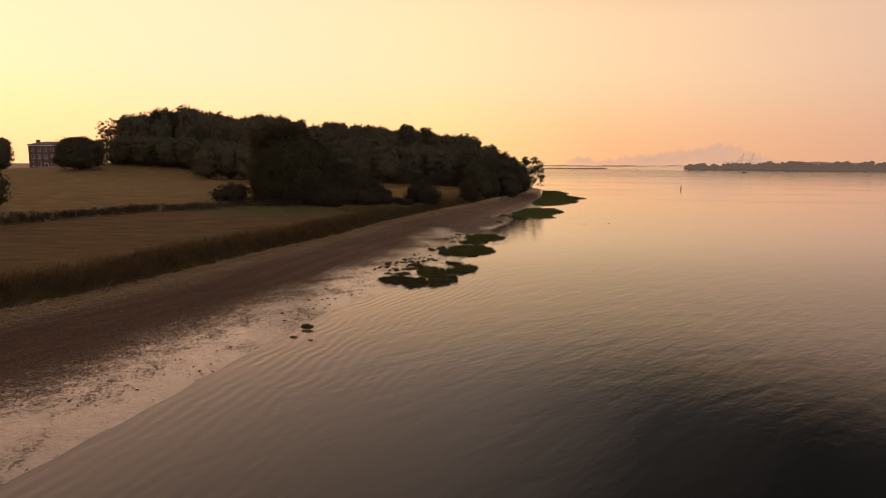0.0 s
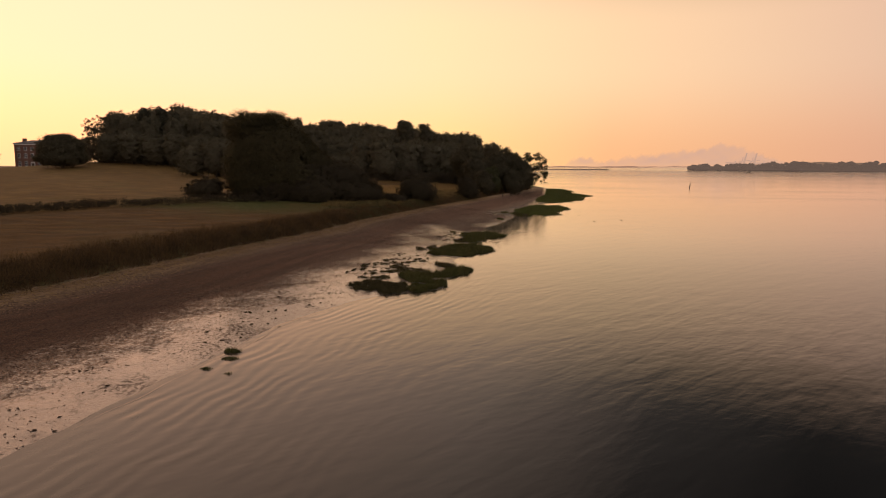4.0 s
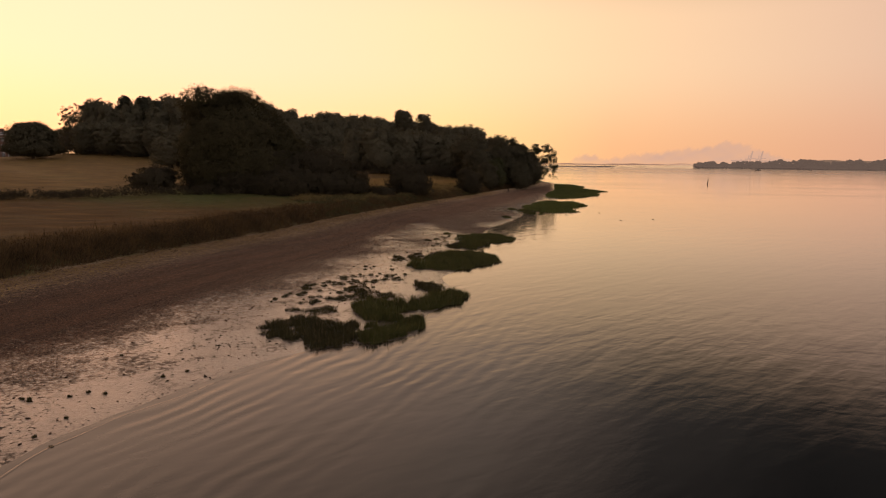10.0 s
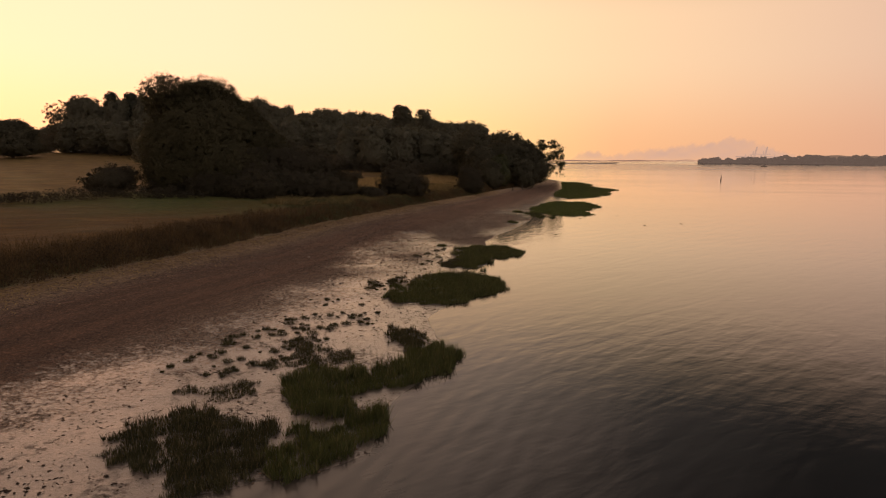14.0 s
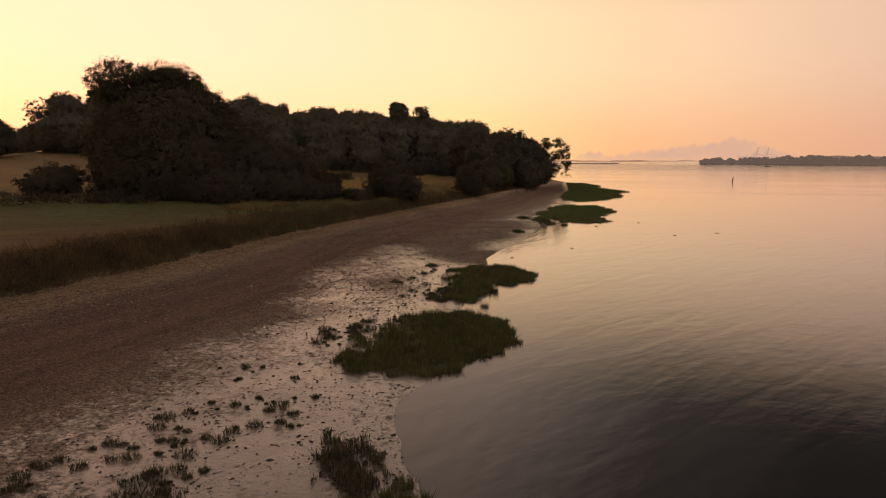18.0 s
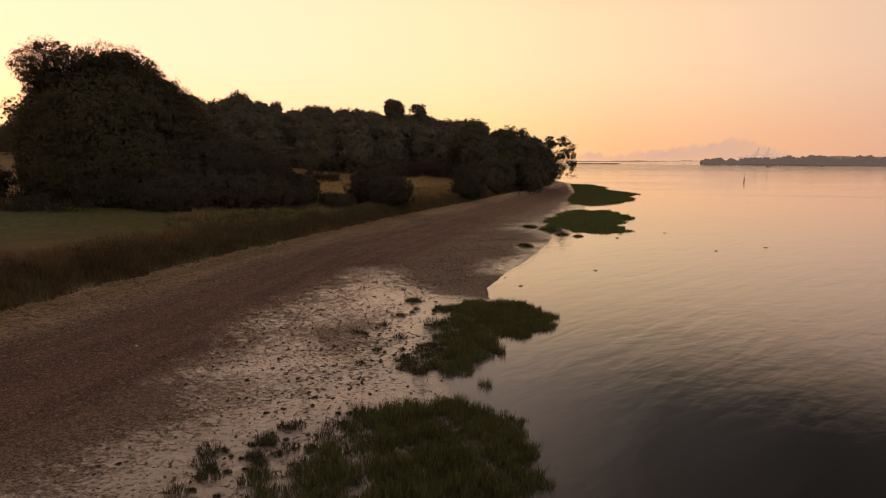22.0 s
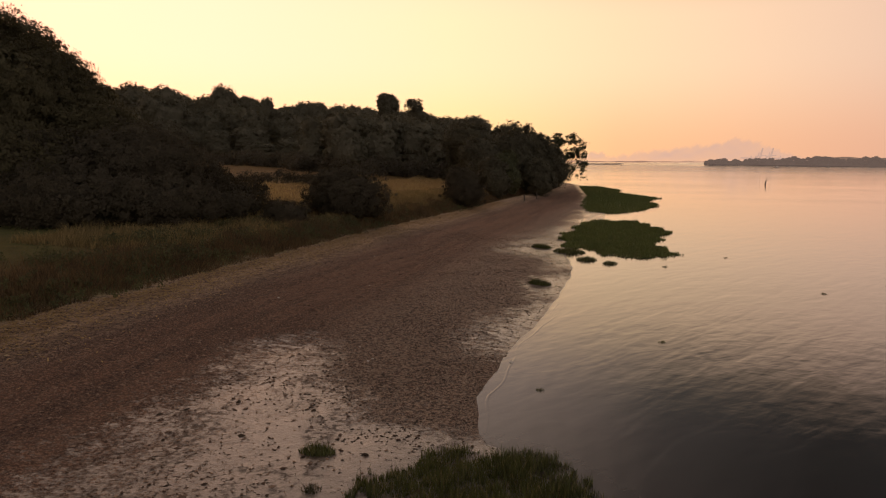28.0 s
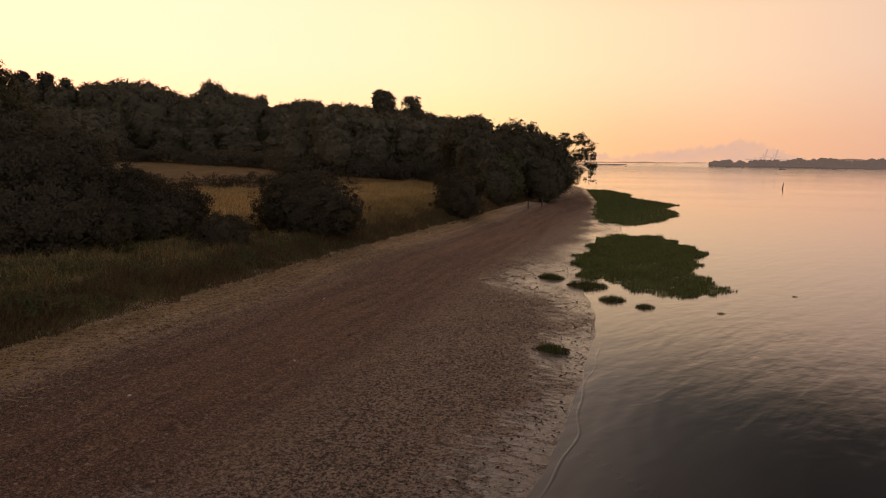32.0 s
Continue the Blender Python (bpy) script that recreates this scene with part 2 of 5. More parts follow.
def ground_material():
    m, nt, p = material("shore_ground")
    v = place_vec(nt)
    wet, green, dry, inland = (attr(nt, n) for n in ("wet", "green", "dry", "inland"))
    fine = noise_tex(nt, 11.0, 6, 0.72, v)
    mid = noise_tex(nt, 1.6, 5, 0.6, v)
    wide = noise_tex(nt, 0.18, 4, 0.55, v)
    speck = noise_tex(nt, 26.0, 3, 0.6, v)
    # tide lines run along the shore: a vector of the distance inland and a little of the way along it
    geo = nt.nodes.new("ShaderNodeNewGeometry")
    sepp = nt.nodes.new("ShaderNodeSeparateXYZ")
    nt.links.new(geo.outputs["Position"], sepp.inputs[0])
    comb = nt.nodes.new("ShaderNodeCombineXYZ")
    nt.links.new(maths(nt, "MULTIPLY", inland, 1.1), comb.inputs[0])
    nt.links.new(maths(nt, "MULTIPLY", sepp.outputs[1], 0.07), comb.inputs[1])
    tide = noise_tex(nt, 1.0, 4, 0.6, comb.outputs[0], 0.4)
    shingle = ramp(nt, tide, [(0.30, (0.074, 0.040, 0.026)), (0.45, (0.108, 0.058, 0.037)), (0.58, (0.155, 0.088, 0.056)), (0.72, (0.25, 0.155, 0.098))])
    shingle = mix(nt, 0.74, shingle, ramp(nt, fine, [(0.40, (0.014, 0.009, 0.007)), (0.5, (0.112, 0.062, 0.041)), (0.61, (0.42, 0.27, 0.178))]))
    drift = nt.nodes.new("ShaderNodeCombineXYZ")
    nt.links.new(maths(nt, "MULTIPLY", inland, 3.4), drift.inputs[0])
    nt.links.new(maths(nt, "MULTIPLY", sepp.outputs[1], 0.95), drift.inputs[1])
    streak = noise_tex(nt, 1.0, 5, 0.68, drift.outputs[0], 0.3)
    shingle = mix(nt, smooth(nt, streak, 0.50, 0.36, 0.0, 0.48), shingle, (0.046, 0.027, 0.019))
    shingle = mix(nt, smooth(nt, streak, 0.55, 0.70, 0.0, 0.40), shingle, (0.25, 0.155, 0.098))
    clod = noise_tex(nt, 4.2, 6, 0.72, place_vec(nt, (0.8, 1.25, 1), radians(15)))
    shingle = mix(nt, smooth(nt, clod, 0.48, 0.36, 0.0, 0.55), shingle, (0.030, 0.018, 0.014))
    shingle = mix(nt, smooth(nt, clod, 0.54, 0.66, 0.0, 0.32), shingle, (0.32, 0.19, 0.118))
    shingle = mix(nt, smooth(nt, speck, 0.55, 0.63, 0.0, 0.8), shingle, (0.42, 0.33, 0.26))
    # rusty sand in the middle of the beach, greyer gravel below it
    rusty = maths(nt, "MULTIPLY", smooth(nt, inland, -14.0, -8.0), smooth(nt, inland, -2.5, -5.0))
    rusty = maths(nt, "MULTIPLY", rusty, smooth(nt, tide, 0.35, 0.60, 0.55, 1.0))
    shingle = mix(nt, rusty, shingle, mix(nt, 0.35, mix(nt, 1.0, shingle, (0.98, 0.83, 0.73), "MULTIPLY"), (0.122, 0.066, 0.042)))
    shingle = mix(nt, maths(nt, "MULTIPLY", smooth(nt, inland, -8.0, -12.5), smooth(nt, noise_tex(nt, 14.0, 4, 0.7, v), 0.51, 0.58, 0.0, 0.85)), shingle, (0.37, 0.275, 0.195))
    gravel = noise_tex(nt, 8.5, 4, 0.7, place_vec(nt, (0.9, 1.2, 1), radians(20)))
    lower = smooth(nt, inland, -9.0, -12.0)
    shingle = mix(nt, maths(nt, "MULTIPLY", lower, smooth(nt, gravel, 0.48, 0.40, 0.0, 0.75)), shingle, (0.026, 0.018, 0.014))
    shingle = mix(nt, maths(nt, "MULTIPLY", lower, smooth(nt, gravel, 0.54, 0.62, 0.0, 0.60)), shingle, (0.34, 0.25, 0.18))
    # dried wrack in a belt below the bank
    belt = maths(nt, "MULTIPLY", smooth(nt, inland, -4.2, -0.6), smooth(nt, maths(nt, "ADD", maths(nt, "MULTIPLY", clod, 0.6), maths(nt, "MULTIPLY", fine, 0.4)), 0.42, 0.55, 0.0, 0.85))
    shingle = mix(nt, belt, shingle, (0.56, 0.38, 0.225))
    # dark maroon sand between the tide lines
    shingle = mix(nt, maths(nt, "MULTIPLY", smooth(nt, tide, 0.56, 0.44, 0.0, 0.8), smooth(nt, inland, -11.5, -8.5)), shingle, mix(nt, 1.0, shingle, (0.72, 0.69, 0.67), "MULTIPLY"))
    shingle = mix(nt, 1.0, shingle, (0.92, 0.91, 0.91), "MULTIPLY")
    # shingle scaled brighter farther up the reach
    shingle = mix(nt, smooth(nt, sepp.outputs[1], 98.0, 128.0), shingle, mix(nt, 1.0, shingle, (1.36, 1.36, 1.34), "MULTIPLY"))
    # the lower beach is still damp where the reach is open
    shingle = mix(nt, attr(nt, "damp"), shingle, mix(nt, 1.0, shingle, (0.72, 0.64, 0.58), "MULTIPLY"))
    mud = ramp(nt, mid, [(0.3, (0.064, 0.041, 0.030)), (0.7, (0.122, 0.082, 0.060))])
    grit = noise_tex(nt, 7.5, 3, 0.6, place_vec(nt, (0.95, 1.1, 1), radians(25)))
    strew = smooth(nt, maths(nt, "ADD", maths(nt, "MULTIPLY", noise_tex(nt, 0.33, 3, 0.6, v), 0.25), maths(nt, "ADD", grit, attr(nt, "stony"))), 0.745, 0.83)
    mud = mix(nt, strew, mud, (0.052, 0.037, 0.029))
    weedy = maths(nt, "MULTIPLY", smooth(nt, noise_tex(nt, 0.42, 4, 0.62, place_vec(nt, (1.5, 0.7, 1), radians(12))), 0.49, 0.64), smooth(nt, noise_tex(nt, 5.0, 5, 0.7, v), 0.44, 0.57))
    mud = mix(nt, maths(nt, "MULTIPLY", weedy, 0.75), mud, (0.050, 0.036, 0.027))
    flecks = mix(nt, 0.3, noise_tex(nt, 7.0, 6, 0.72, place_vec(nt, (0.9, 1.15, 1), radians(10))), noise_tex(nt, 2.6, 3, 0.6, v))
    runnels = noise_tex(nt, 5.0, 4, 0.68, place_vec(nt, (0.30, 1.25, 1), radians(-8)))
    flecks = mix(nt, smooth(nt, sepp.outputs[1], 97.0, 103.0, 0.0, 0.75), flecks, runnels)
    wet = maths(nt, "ADD", wet, maths(nt, "MULTIPLY", maths(nt, "SUBTRACT", flecks, 0.5), 2.0))
    wet = smooth(nt, wet, 0.22, 0.74)
    base = mix(nt, wet, shingle, mud)
    grass = ramp(nt, mid, [(0.3, (0.054, 0.064, 0.015)), (0.7, (0.125, 0.122, 0.030))])
    rows_ = noise_tex(nt, 1.0, 4, 0.65, place_vec(nt, (0.25, 0.6, 1), radians(20)))
    straw = ramp(nt, mix(nt, 0.5, rows_, fine), [(0.34, (0.086, 0.048, 0.014)), (0.5, (0.190, 0.110, 0.031)), (0.66, (0.34, 0.208, 0.062))])
    straw = mix(nt, attr(nt, "tilled"), straw, mix(nt, 1.0, straw, (0.60, 0.52, 0.37), "MULTIPLY"))
    patchy = noise_tex(nt, 0.09, 5, 0.65, place_vec(nt, (1.6, 0.7, 1), radians(18)))
    dry = maths(nt, "ADD", dry, maths(nt, "MULTIPLY", maths(nt, "SUBTRACT", patchy, 0.46), 1.8), clamp=True)
    sward = mix(nt, dry, grass, straw)
    sward = mix(nt, smooth(nt, wide, 0.45, 0.75, 0, 0.45), sward, (0.13, 0.085, 0.035))
    base = mix(nt, green, base, sward)
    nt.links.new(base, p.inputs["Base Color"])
    # standing film of water on the mud between the dry crumbs
    film = maths(nt, "MULTIPLY", wet, smooth(nt, maths(nt, "ADD", maths(nt, "MULTIPLY", wide, 0.5), maths(nt, "MULTIPLY", mid, 0.5)), 0.36, 0.55, 0.80, 1.0))
    bare = maths(nt, "SUBTRACT", 1.0, maths(nt, "MAXIMUM", maths(nt, "MULTIPLY", strew, 0.9), maths(nt, "MULTIPLY", weedy, 0.75)))
    film = maths(nt, "MULTIPLY", film, bare)
    sheen = nt.nodes.new("ShaderNodeBump")
    sheen.inputs["Distance"].default_value, sheen.inputs["Strength"].default_value = 0.06, 0.24
    nt.links.new(maths(nt, "ADD", maths(nt, "MULTIPLY", fine, 0.40), maths(nt, "ADD", mid, maths(nt, "MULTIPLY", grit, 0.5))), sheen.inputs["Height"])
    nt.links.new(sheen.outputs[0], p.inputs["Coat Normal"])
    nt.links.new(film, p.inputs["Coat Weight"])
    p.inputs["Coat IOR"].default_value, p.inputs["Coat Roughness"].default_value = 1.41, 0.08
    nt.links.new(smooth(nt, film, 0.05, 0.95, 0.9, 0.30), p.inputs["Roughness"])
    nt.links.new(smooth(nt, film, 0.0, 0.6, 0.25, 0.6), p.inputs["Specular IOR Level"])
    h = maths(nt, "ADD", maths(nt, "MULTIPLY", fine, 0.7), maths(nt, "ADD", maths(nt, "MULTIPLY", mid, 0.6), maths(nt, "MULTIPLY", clod, 1.0)))
    b = nt.nodes.new("ShaderNodeBump")
    b.inputs["Distance"].default_value = 0.085
    nt.links.new(h, b.inputs["Height"])
    nt.links.new(smooth(nt, film, 0.1, 0.9, 0.95, 0.38), b.inputs["Strength"])
    nt.links.new(b.outputs[0], p.inputs["Normal"])
    return m


def water_material():
    m, nt, p = material("estuary_water")
    # silt clouds the shallows
    nt.links.new(mix(nt, smooth(nt, attr(nt, "offshore"), 4.0, 17.0), mix(nt, smooth(nt, attr(nt, "offshore"), 0.2, 6.0), (0.070, 0.052, 0.041), (0.028, 0.022, 0.018)), (0.0075, 0.0062, 0.0058)), p.inputs["Base Color"])
    p.inputs["IOR"].default_value = 1.333
    p.inputs["Coat IOR"].default_value, p.inputs["Coat Roughness"].default_value = 1.333, 0.08
    calm = noise_tex(nt, 1.0, 3, 0.5, place_vec(nt, (0.010, 0.028, 1)))
    breeze = noise_tex(nt, 1.0, 3, 0.55, place_vec(nt, (0.0022, 0.011, 1), radians(-6)), 0.6)
    calm = maths(nt, "ADD", maths(nt, "MULTIPLY", calm, 0.45), maths(nt, "MULTIPLY", breeze, 0.55))
    swell = noise_tex(nt, 1.0, 2, 0.5, place_vec(nt, (0.28, 1.0, 1), radians(52)), 0.25)
    ripple = noise_tex(nt, 1.0, 3, 0.55, place_vec(nt, (0.8, 2.2, 1), radians(40)), 0.3)
    cross = noise_tex(nt, 1.0, 2, 0.5, place_vec(nt, (0.7, 2.0, 1), radians(-12)), 0.4)
    # wavelets that run along the water's edge and die away from it
    off = attr(nt, "offshore")
    wob = noise_tex(nt, 0.22, 2, 0.5, place_vec(nt))
    lap = maths(nt, "SINE", maths(nt, "ADD", maths(nt, "MULTIPLY", off, 9.5), maths(nt, "MULTIPLY", wob, 15.0)))
    along = nt.nodes.new("ShaderNodeSeparateXYZ")
    nt.links.new(nt.nodes.new("ShaderNodeNewGeometry").outputs["Position"], along.inputs[0])
    lap = maths(nt, "MULTIPLY", lap, smooth(nt, off, 0.5, 14.0, 0.22, 0.0))
    lap = maths(nt, "MULTIPLY", lap, smooth(nt, noise_tex(nt, 0.30, 3, 0.6, place_vec(nt, (1.0, 0.6, 1))), 0.38, 0.64, 0.25, 1.0))
    lap = maths(nt, "MULTIPLY", lap, smooth(nt, along.outputs[1], 48.0, 70.0, 1.0, 0.2))
    h = maths(nt, "ADD", maths(nt, "MULTIPLY", swell, 0.72), maths(nt, "ADD", maths(nt, "MULTIPLY", ripple, 0.26), maths(nt, "MULTIPLY", cross, 0.09)))
    h = maths(nt, "ADD", maths(nt, "MULTIPLY", h, smooth(nt, off, 0.0, 7.0, 0.55, 1.0)), lap)
    b = nt.nodes.new("ShaderNodeBump")
    b.inputs["Distance"].default_value = 0.044
    nt.links.new(h, b.inputs["Height"])
    # open to the breeze at the start of the reach, sheltered farther up
    geo = nt.nodes.new("ShaderNodeNewGeometry")
    sepp = nt.nodes.new("ShaderNodeSeparateXYZ")
    nt.links.new(geo.outputs["Position"], sepp.inputs[0])
    b.inputs["Strength"].default_value = 1.0
    nt.links.new(maths(nt, "MULTIPLY", smooth(nt, calm, 0.42, 0.58, 0.40, 0.90), smooth(nt, sepp.outputs[1], 42.0, 75.0, 0.98, 0.95)), b.inputs["Strength"])
    nt.links.new(b.outputs[0], p.inputs["Normal"])
    nt.links.new(b.outputs[0], p.inputs["Coat Normal"])
    # the breeze breaks the film on the open reach
    nt.links.new(smooth(nt, sepp.outputs[1], 50.0, 105.0, 0.16, 0.62), p.inputs["Coat Weight"])
    open_water = smooth(nt, sepp.outputs[1], 180.0, 900.0, 0.0, 0.22)
    nt.links.new(maths(nt, "ADD", smooth(nt, calm, 0.46, 0.60, 0.05, 0.11), open_water), p.inputs["Roughness"])
    return m


def glow_hazed(name, tone, haze, glow):
    """Land miles off; an added surface glow stands in for lit morning air."""
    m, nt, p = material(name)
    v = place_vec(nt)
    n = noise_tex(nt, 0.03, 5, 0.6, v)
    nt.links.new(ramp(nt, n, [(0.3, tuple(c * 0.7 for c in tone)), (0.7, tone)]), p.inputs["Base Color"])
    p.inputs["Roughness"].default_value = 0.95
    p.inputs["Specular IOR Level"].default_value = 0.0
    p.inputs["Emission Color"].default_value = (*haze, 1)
    p.inputs["Emission Strength"].default_value = glow
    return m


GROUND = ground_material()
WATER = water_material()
# haze over the far shore: each surface emits by its last number
FAR_WOOD = glow_hazed("far_wood", (0.05, 0.045, 0.035), (0.72, 0.48, 0.38), 0.17)
FAR_LAND = glow_hazed("far_land", (0.16, 0.12, 0.08), (0.80, 0.50, 0.36), 0.22)
FAR_HAZE = glow_hazed("hazed_steel", (0.2, 0.2, 0.2), (0.84, 0.51, 0.37), 0.60)
FAR_RIDGE = glow_hazed("farthest_ridge", (0.05, 0.045, 0.04), (0.80, 0.44, 0.30), 0.42)

# ---------------------------------------------------------------- mesh helpers


def mesh_np(name, verts, faces, mat, smooth_faces=False):
    """A mesh from arrays of vertices and of faces with the same number of corners."""
    verts, faces = np.asarray(verts, np.float32), np.asarray(faces, np.int32)
    me = bpy.data.meshes.new(name)
    me.vertices.add(len(verts))
    me.vertices.foreach_set("co", verts.ravel())
    k = faces.shape[1]
    me.loops.add(faces.size)
    me.loops.foreach_set("vertex_index", faces.ravel())
    me.polygons.add(len(faces))
    me.polygons.foreach_set("loop_start", np.arange(0, faces.size, k, dtype=np.int32))
    me.polygons.foreach_set("use_smooth", np.full(len(faces), smooth_faces))
    me.materials.append(mat)
    me.update(calc_edges=True)
    return me


def part(name, bm, mat, parent, label=""):
    """One mesh under a thing or a part. bm: a bmesh, or a mesh made before."""
    me = bm
    if isinstance(bm, bmesh.types.BMesh):
        me = bpy.data.meshes.new(name)
        bm.to_mesh(me)
        bm.free()
        me.materials.append(mat)
    ob = new(name, me)
    ob.parent = parent
    return tagged(ob, label)


def thing(name, at, label, category, group=""):
    ob = new(name)
    ob.empty_display_size = 0.3
    ob.matrix_world = at if isinstance(at, Matrix) else Matrix.Translation(at)
    return tagged(ob, label, category, group)


def merged(pieces):
    """Joins (verts, faces) pieces with like corners into one pair."""
    vs, fs, n = [], [], 0
    for v, f in pieces:
        vs.append(v)
        fs.append(f + n)
        n += len(v)
    return np.concatenate(vs), np.concatenate(fs)


def tube(points, radii, sides=7):
    pts = np.array(points, float)
    rings = []
    for i, p in enumerate(pts):
        d = Vector(pts[min(i + 1, len(pts) - 1)] - pts[max(i - 1, 0)]).normalized()
        a = d.orthogonal().normalized()
        b = d.cross(a)
        for k in range(sides):
            ang = 2 * math.pi * k / sides
            rings.append(p + radii[i] * (math.cos(ang) * np.array(a) + math.sin(ang) * np.array(b)))
    f = []
    for i in range(len(pts) - 1):
        for k in range(sides):
            k2 = (k + 1) % sides
            f.append((i * sides + k, i * sides + k2, (i + 1) * sides + k2, (i + 1) * sides + k))
    return np.array(rings), np.array(f)


def leaf_cloud(rng, centres, radii, per, size, droop=0.0, shell=0.55):
    """Small four-cornered leaves round many bough ends: centres (n,3), radii (n,3)."""
    n = len(centres) * per
    c = np.repeat(centres, per, 0)
    r = np.repeat(radii, per, 0)
    d = rng.normal(size=(n, 3))
    d /= np.linalg.norm(d, axis=1)[:, None]
    rad = shell + (1 - shell) * rng.random(n) ** 0.6
    rad *= np.where(rng.random(n) < 0.04, 1.18, 1.0)
    p = c + d * rad[:, None] * r
    a = rng.normal(size=(n, 3))
    a[:, 2] -= droop
    a /= np.linalg.norm(a, axis=1)[:, None]
    b = np.cross(a, rng.normal(size=(n, 3)))
    b /= np.linalg.norm(b, axis=1)[:, None] + 1e-6
    s = size * rng.uniform(0.6, 1.3, n)[:, None]
    quad = np.stack([p - a * s * 0.6, p + b * s * 0.33, p + a * s * 0.6, p - b * s * 0.33], 1)
    return quad.reshape(-1, 3), np.arange(4 * n).reshape(-1, 4)


def ball(n, centre, axes, rng, rough=0.16):
    """A lumpy closed ball of n x n faces a side: the dark heart of a leafy bough."""
    g = np.linspace(-1, 1, n + 1)
    u, w = np.meshgrid(g, g)
    one = np.ones_like(u)
    vs, fs = [], []
    k = np.arange((n + 1) ** 2).reshape(n + 1, n + 1)
    quad = np.stack([k[:-1, :-1], k[:-1, 1:], k[1:, 1:], k[1:, :-1]], -1).reshape(-1, 4)
    for i, side in enumerate(((u, w, one), (w, u, -one), (one, u, w), (-one, w, u), (w, one, u), (u, -one, w))):
        vs.append(np.stack(side, -1).reshape(-1, 3))
        fs.append(quad + i * (n + 1) ** 2)
    v = np.concatenate(vs)
    v /= np.linalg.norm(v, axis=1)[:, None]
    ph = rng.uniform(0, 6.28, 3)
    swell = 1 + rough * (np.sin(3.1 * v[:, 0] + ph[0]) * np.sin(3.7 * v[:, 1] + ph[1]) + 0.6 * np.sin(6.3 * v[:, 2] + 5.1 * v[:, 0] + ph[2]))
    return np.array(centre) + v * np.array(axes) * swell[:, None], np.concatenate(fs), v


def crown_mesh(rng, lobes, clumps, clump_r, per, leaf, mat, droop=0.0, heart=0.68, open_lobes=(), flat=0.8, stray=0.06, inner=0.55, ragged=1.07):
    """Leaves in rounded clumps over the outside of several lobes (centre, half axes), closed by a dark heart inside each lobe
    that is not listed as open. Every leaf carries the way that its clump bulges."""
    area = np.array([(a[0] * a[1] + a[0] * a[2] + a[1] * a[2]) for _, a in lobes])
    area[list(open_lobes)] *= 1.7
    C, A = np.array([l[0] for l in lobes], float), np.array([l[1] for l in lobes], float)
    pick = rng.choice(len(lobes), clumps * 3, p=area / area.sum())
    d = rng.normal(size=(len(pick), 3))
    d /= np.linalg.norm(d, axis=1)[:, None]
    depth = np.where(np.isin(pick, open_lobes), rng.uniform(0.1, 1.0, len(pick)) ** 0.5, rng.uniform(0.84, ragged, len(pick)))
    shrink = clump_r * 0.42 / A[pick]
    p = C[pick] + d * A[pick] * np.maximum(depth[:, None] - shrink, 0.05)
    buried = np.zeros(len(p), bool)
    for j in range(len(lobes)):
        if j not in open_lobes:
            buried |= (pick != j) & ((((p - C[j]) / (A[j] * 0.86)) ** 2).sum(1) < 1)
    keep = np.flatnonzero(~buried & (p[:, 2] > 0.2))[:clumps]
    p, d, pick = p[keep], d[keep], pick[keep]
    out = d / A[pick]
    out /= np.linalg.norm(out, axis=1)[:, None]
    cr = clump_r * rng.uniform(0.5, 1.5, len(p))
    n = len(p) * per
    c, o, r = np.repeat(p, per, 0), np.repeat(out, per, 0), np.repeat(cr, per)
    e = rng.normal(size=(n, 3))
    e /= np.linalg.norm(e, axis=1)[:, None]
    e = e + 0.55 * o + np.array([0, 0, 0.15])
    e /= np.linalg.norm(e, axis=1)[:, None]
    reach = rng.uniform(0.35, 1.15, n) * np.where(rng.random(n) < stray, 1.3, 1.0)
    q = c + e * (r * reach)[:, None] * np.array([1, 1, flat])
    whole = c - np.array([0, 0, 0.4 * (C[:, 2] + A[:, 2]).max()]) - (C * area[:, None]).sum(0) / area.sum() * np.array([1, 1, 0])
    whole /= np.linalg.norm(whole, axis=1)[:, None] + 1e-6
    bulge = 0.10 * e + 0.14 * o + 0.85 * whole
    bulge /= np.linalg.norm(bulge, axis=1)[:, None]
    nrm = bulge + rng.normal(0, 0.4, (n, 3))
    nrm /= np.linalg.norm(nrm, axis=1)[:, None]
    t = rng.normal(size=(n, 3))
    t[:, 2] -= droop * 1.6
    t -= nrm * (t * nrm).sum(1)[:, None]
    t /= np.linalg.norm(t, axis=1)[:, None] + 1e-6
    b = np.cross(nrm, t)
    sz = leaf * rng.uniform(0.6, 1.3, n)[:, None]
    slim = 0.40 if droop < 0.5 else 0.26
    v = np.stack([q - t * sz * 0.6, q + b * sz * slim, q + t * sz * 0.6, q - b * sz * slim], 1).reshape(-1, 3)
    # broad inner leaves behind the outer clumps
    k = int(n * inner) if heart else 0
    if k:
        full = [j for j in range(len(lobes)) if j not in open_lobes]
        pj = rng.choice(full, k, p=area[full] / area[full].sum())
        di = rng.normal(size=(k, 3))
        di /= np.linalg.norm(di, axis=1)[:, None]
        qi = C[pj] + di * A[pj] * rng.uniform(0.72, 0.97, k)[:, None]
        bi = di / A[pj]
        bi /= np.linalg.norm(bi, axis=1)[:, None]
        ok = qi[:, 2] > 0.1
        qi, bi = qi[ok], bi[ok]
        ni = bi + rng.normal(0, 0.55, bi.shape)
        ni /= np.linalg.norm(ni, axis=1)[:, None]
        ti = np.cross(ni, rng.normal(size=bi.shape))
        ti /= np.linalg.norm(ti, axis=1)[:, None] + 1e-6
        wi = np.cross(ni, ti)
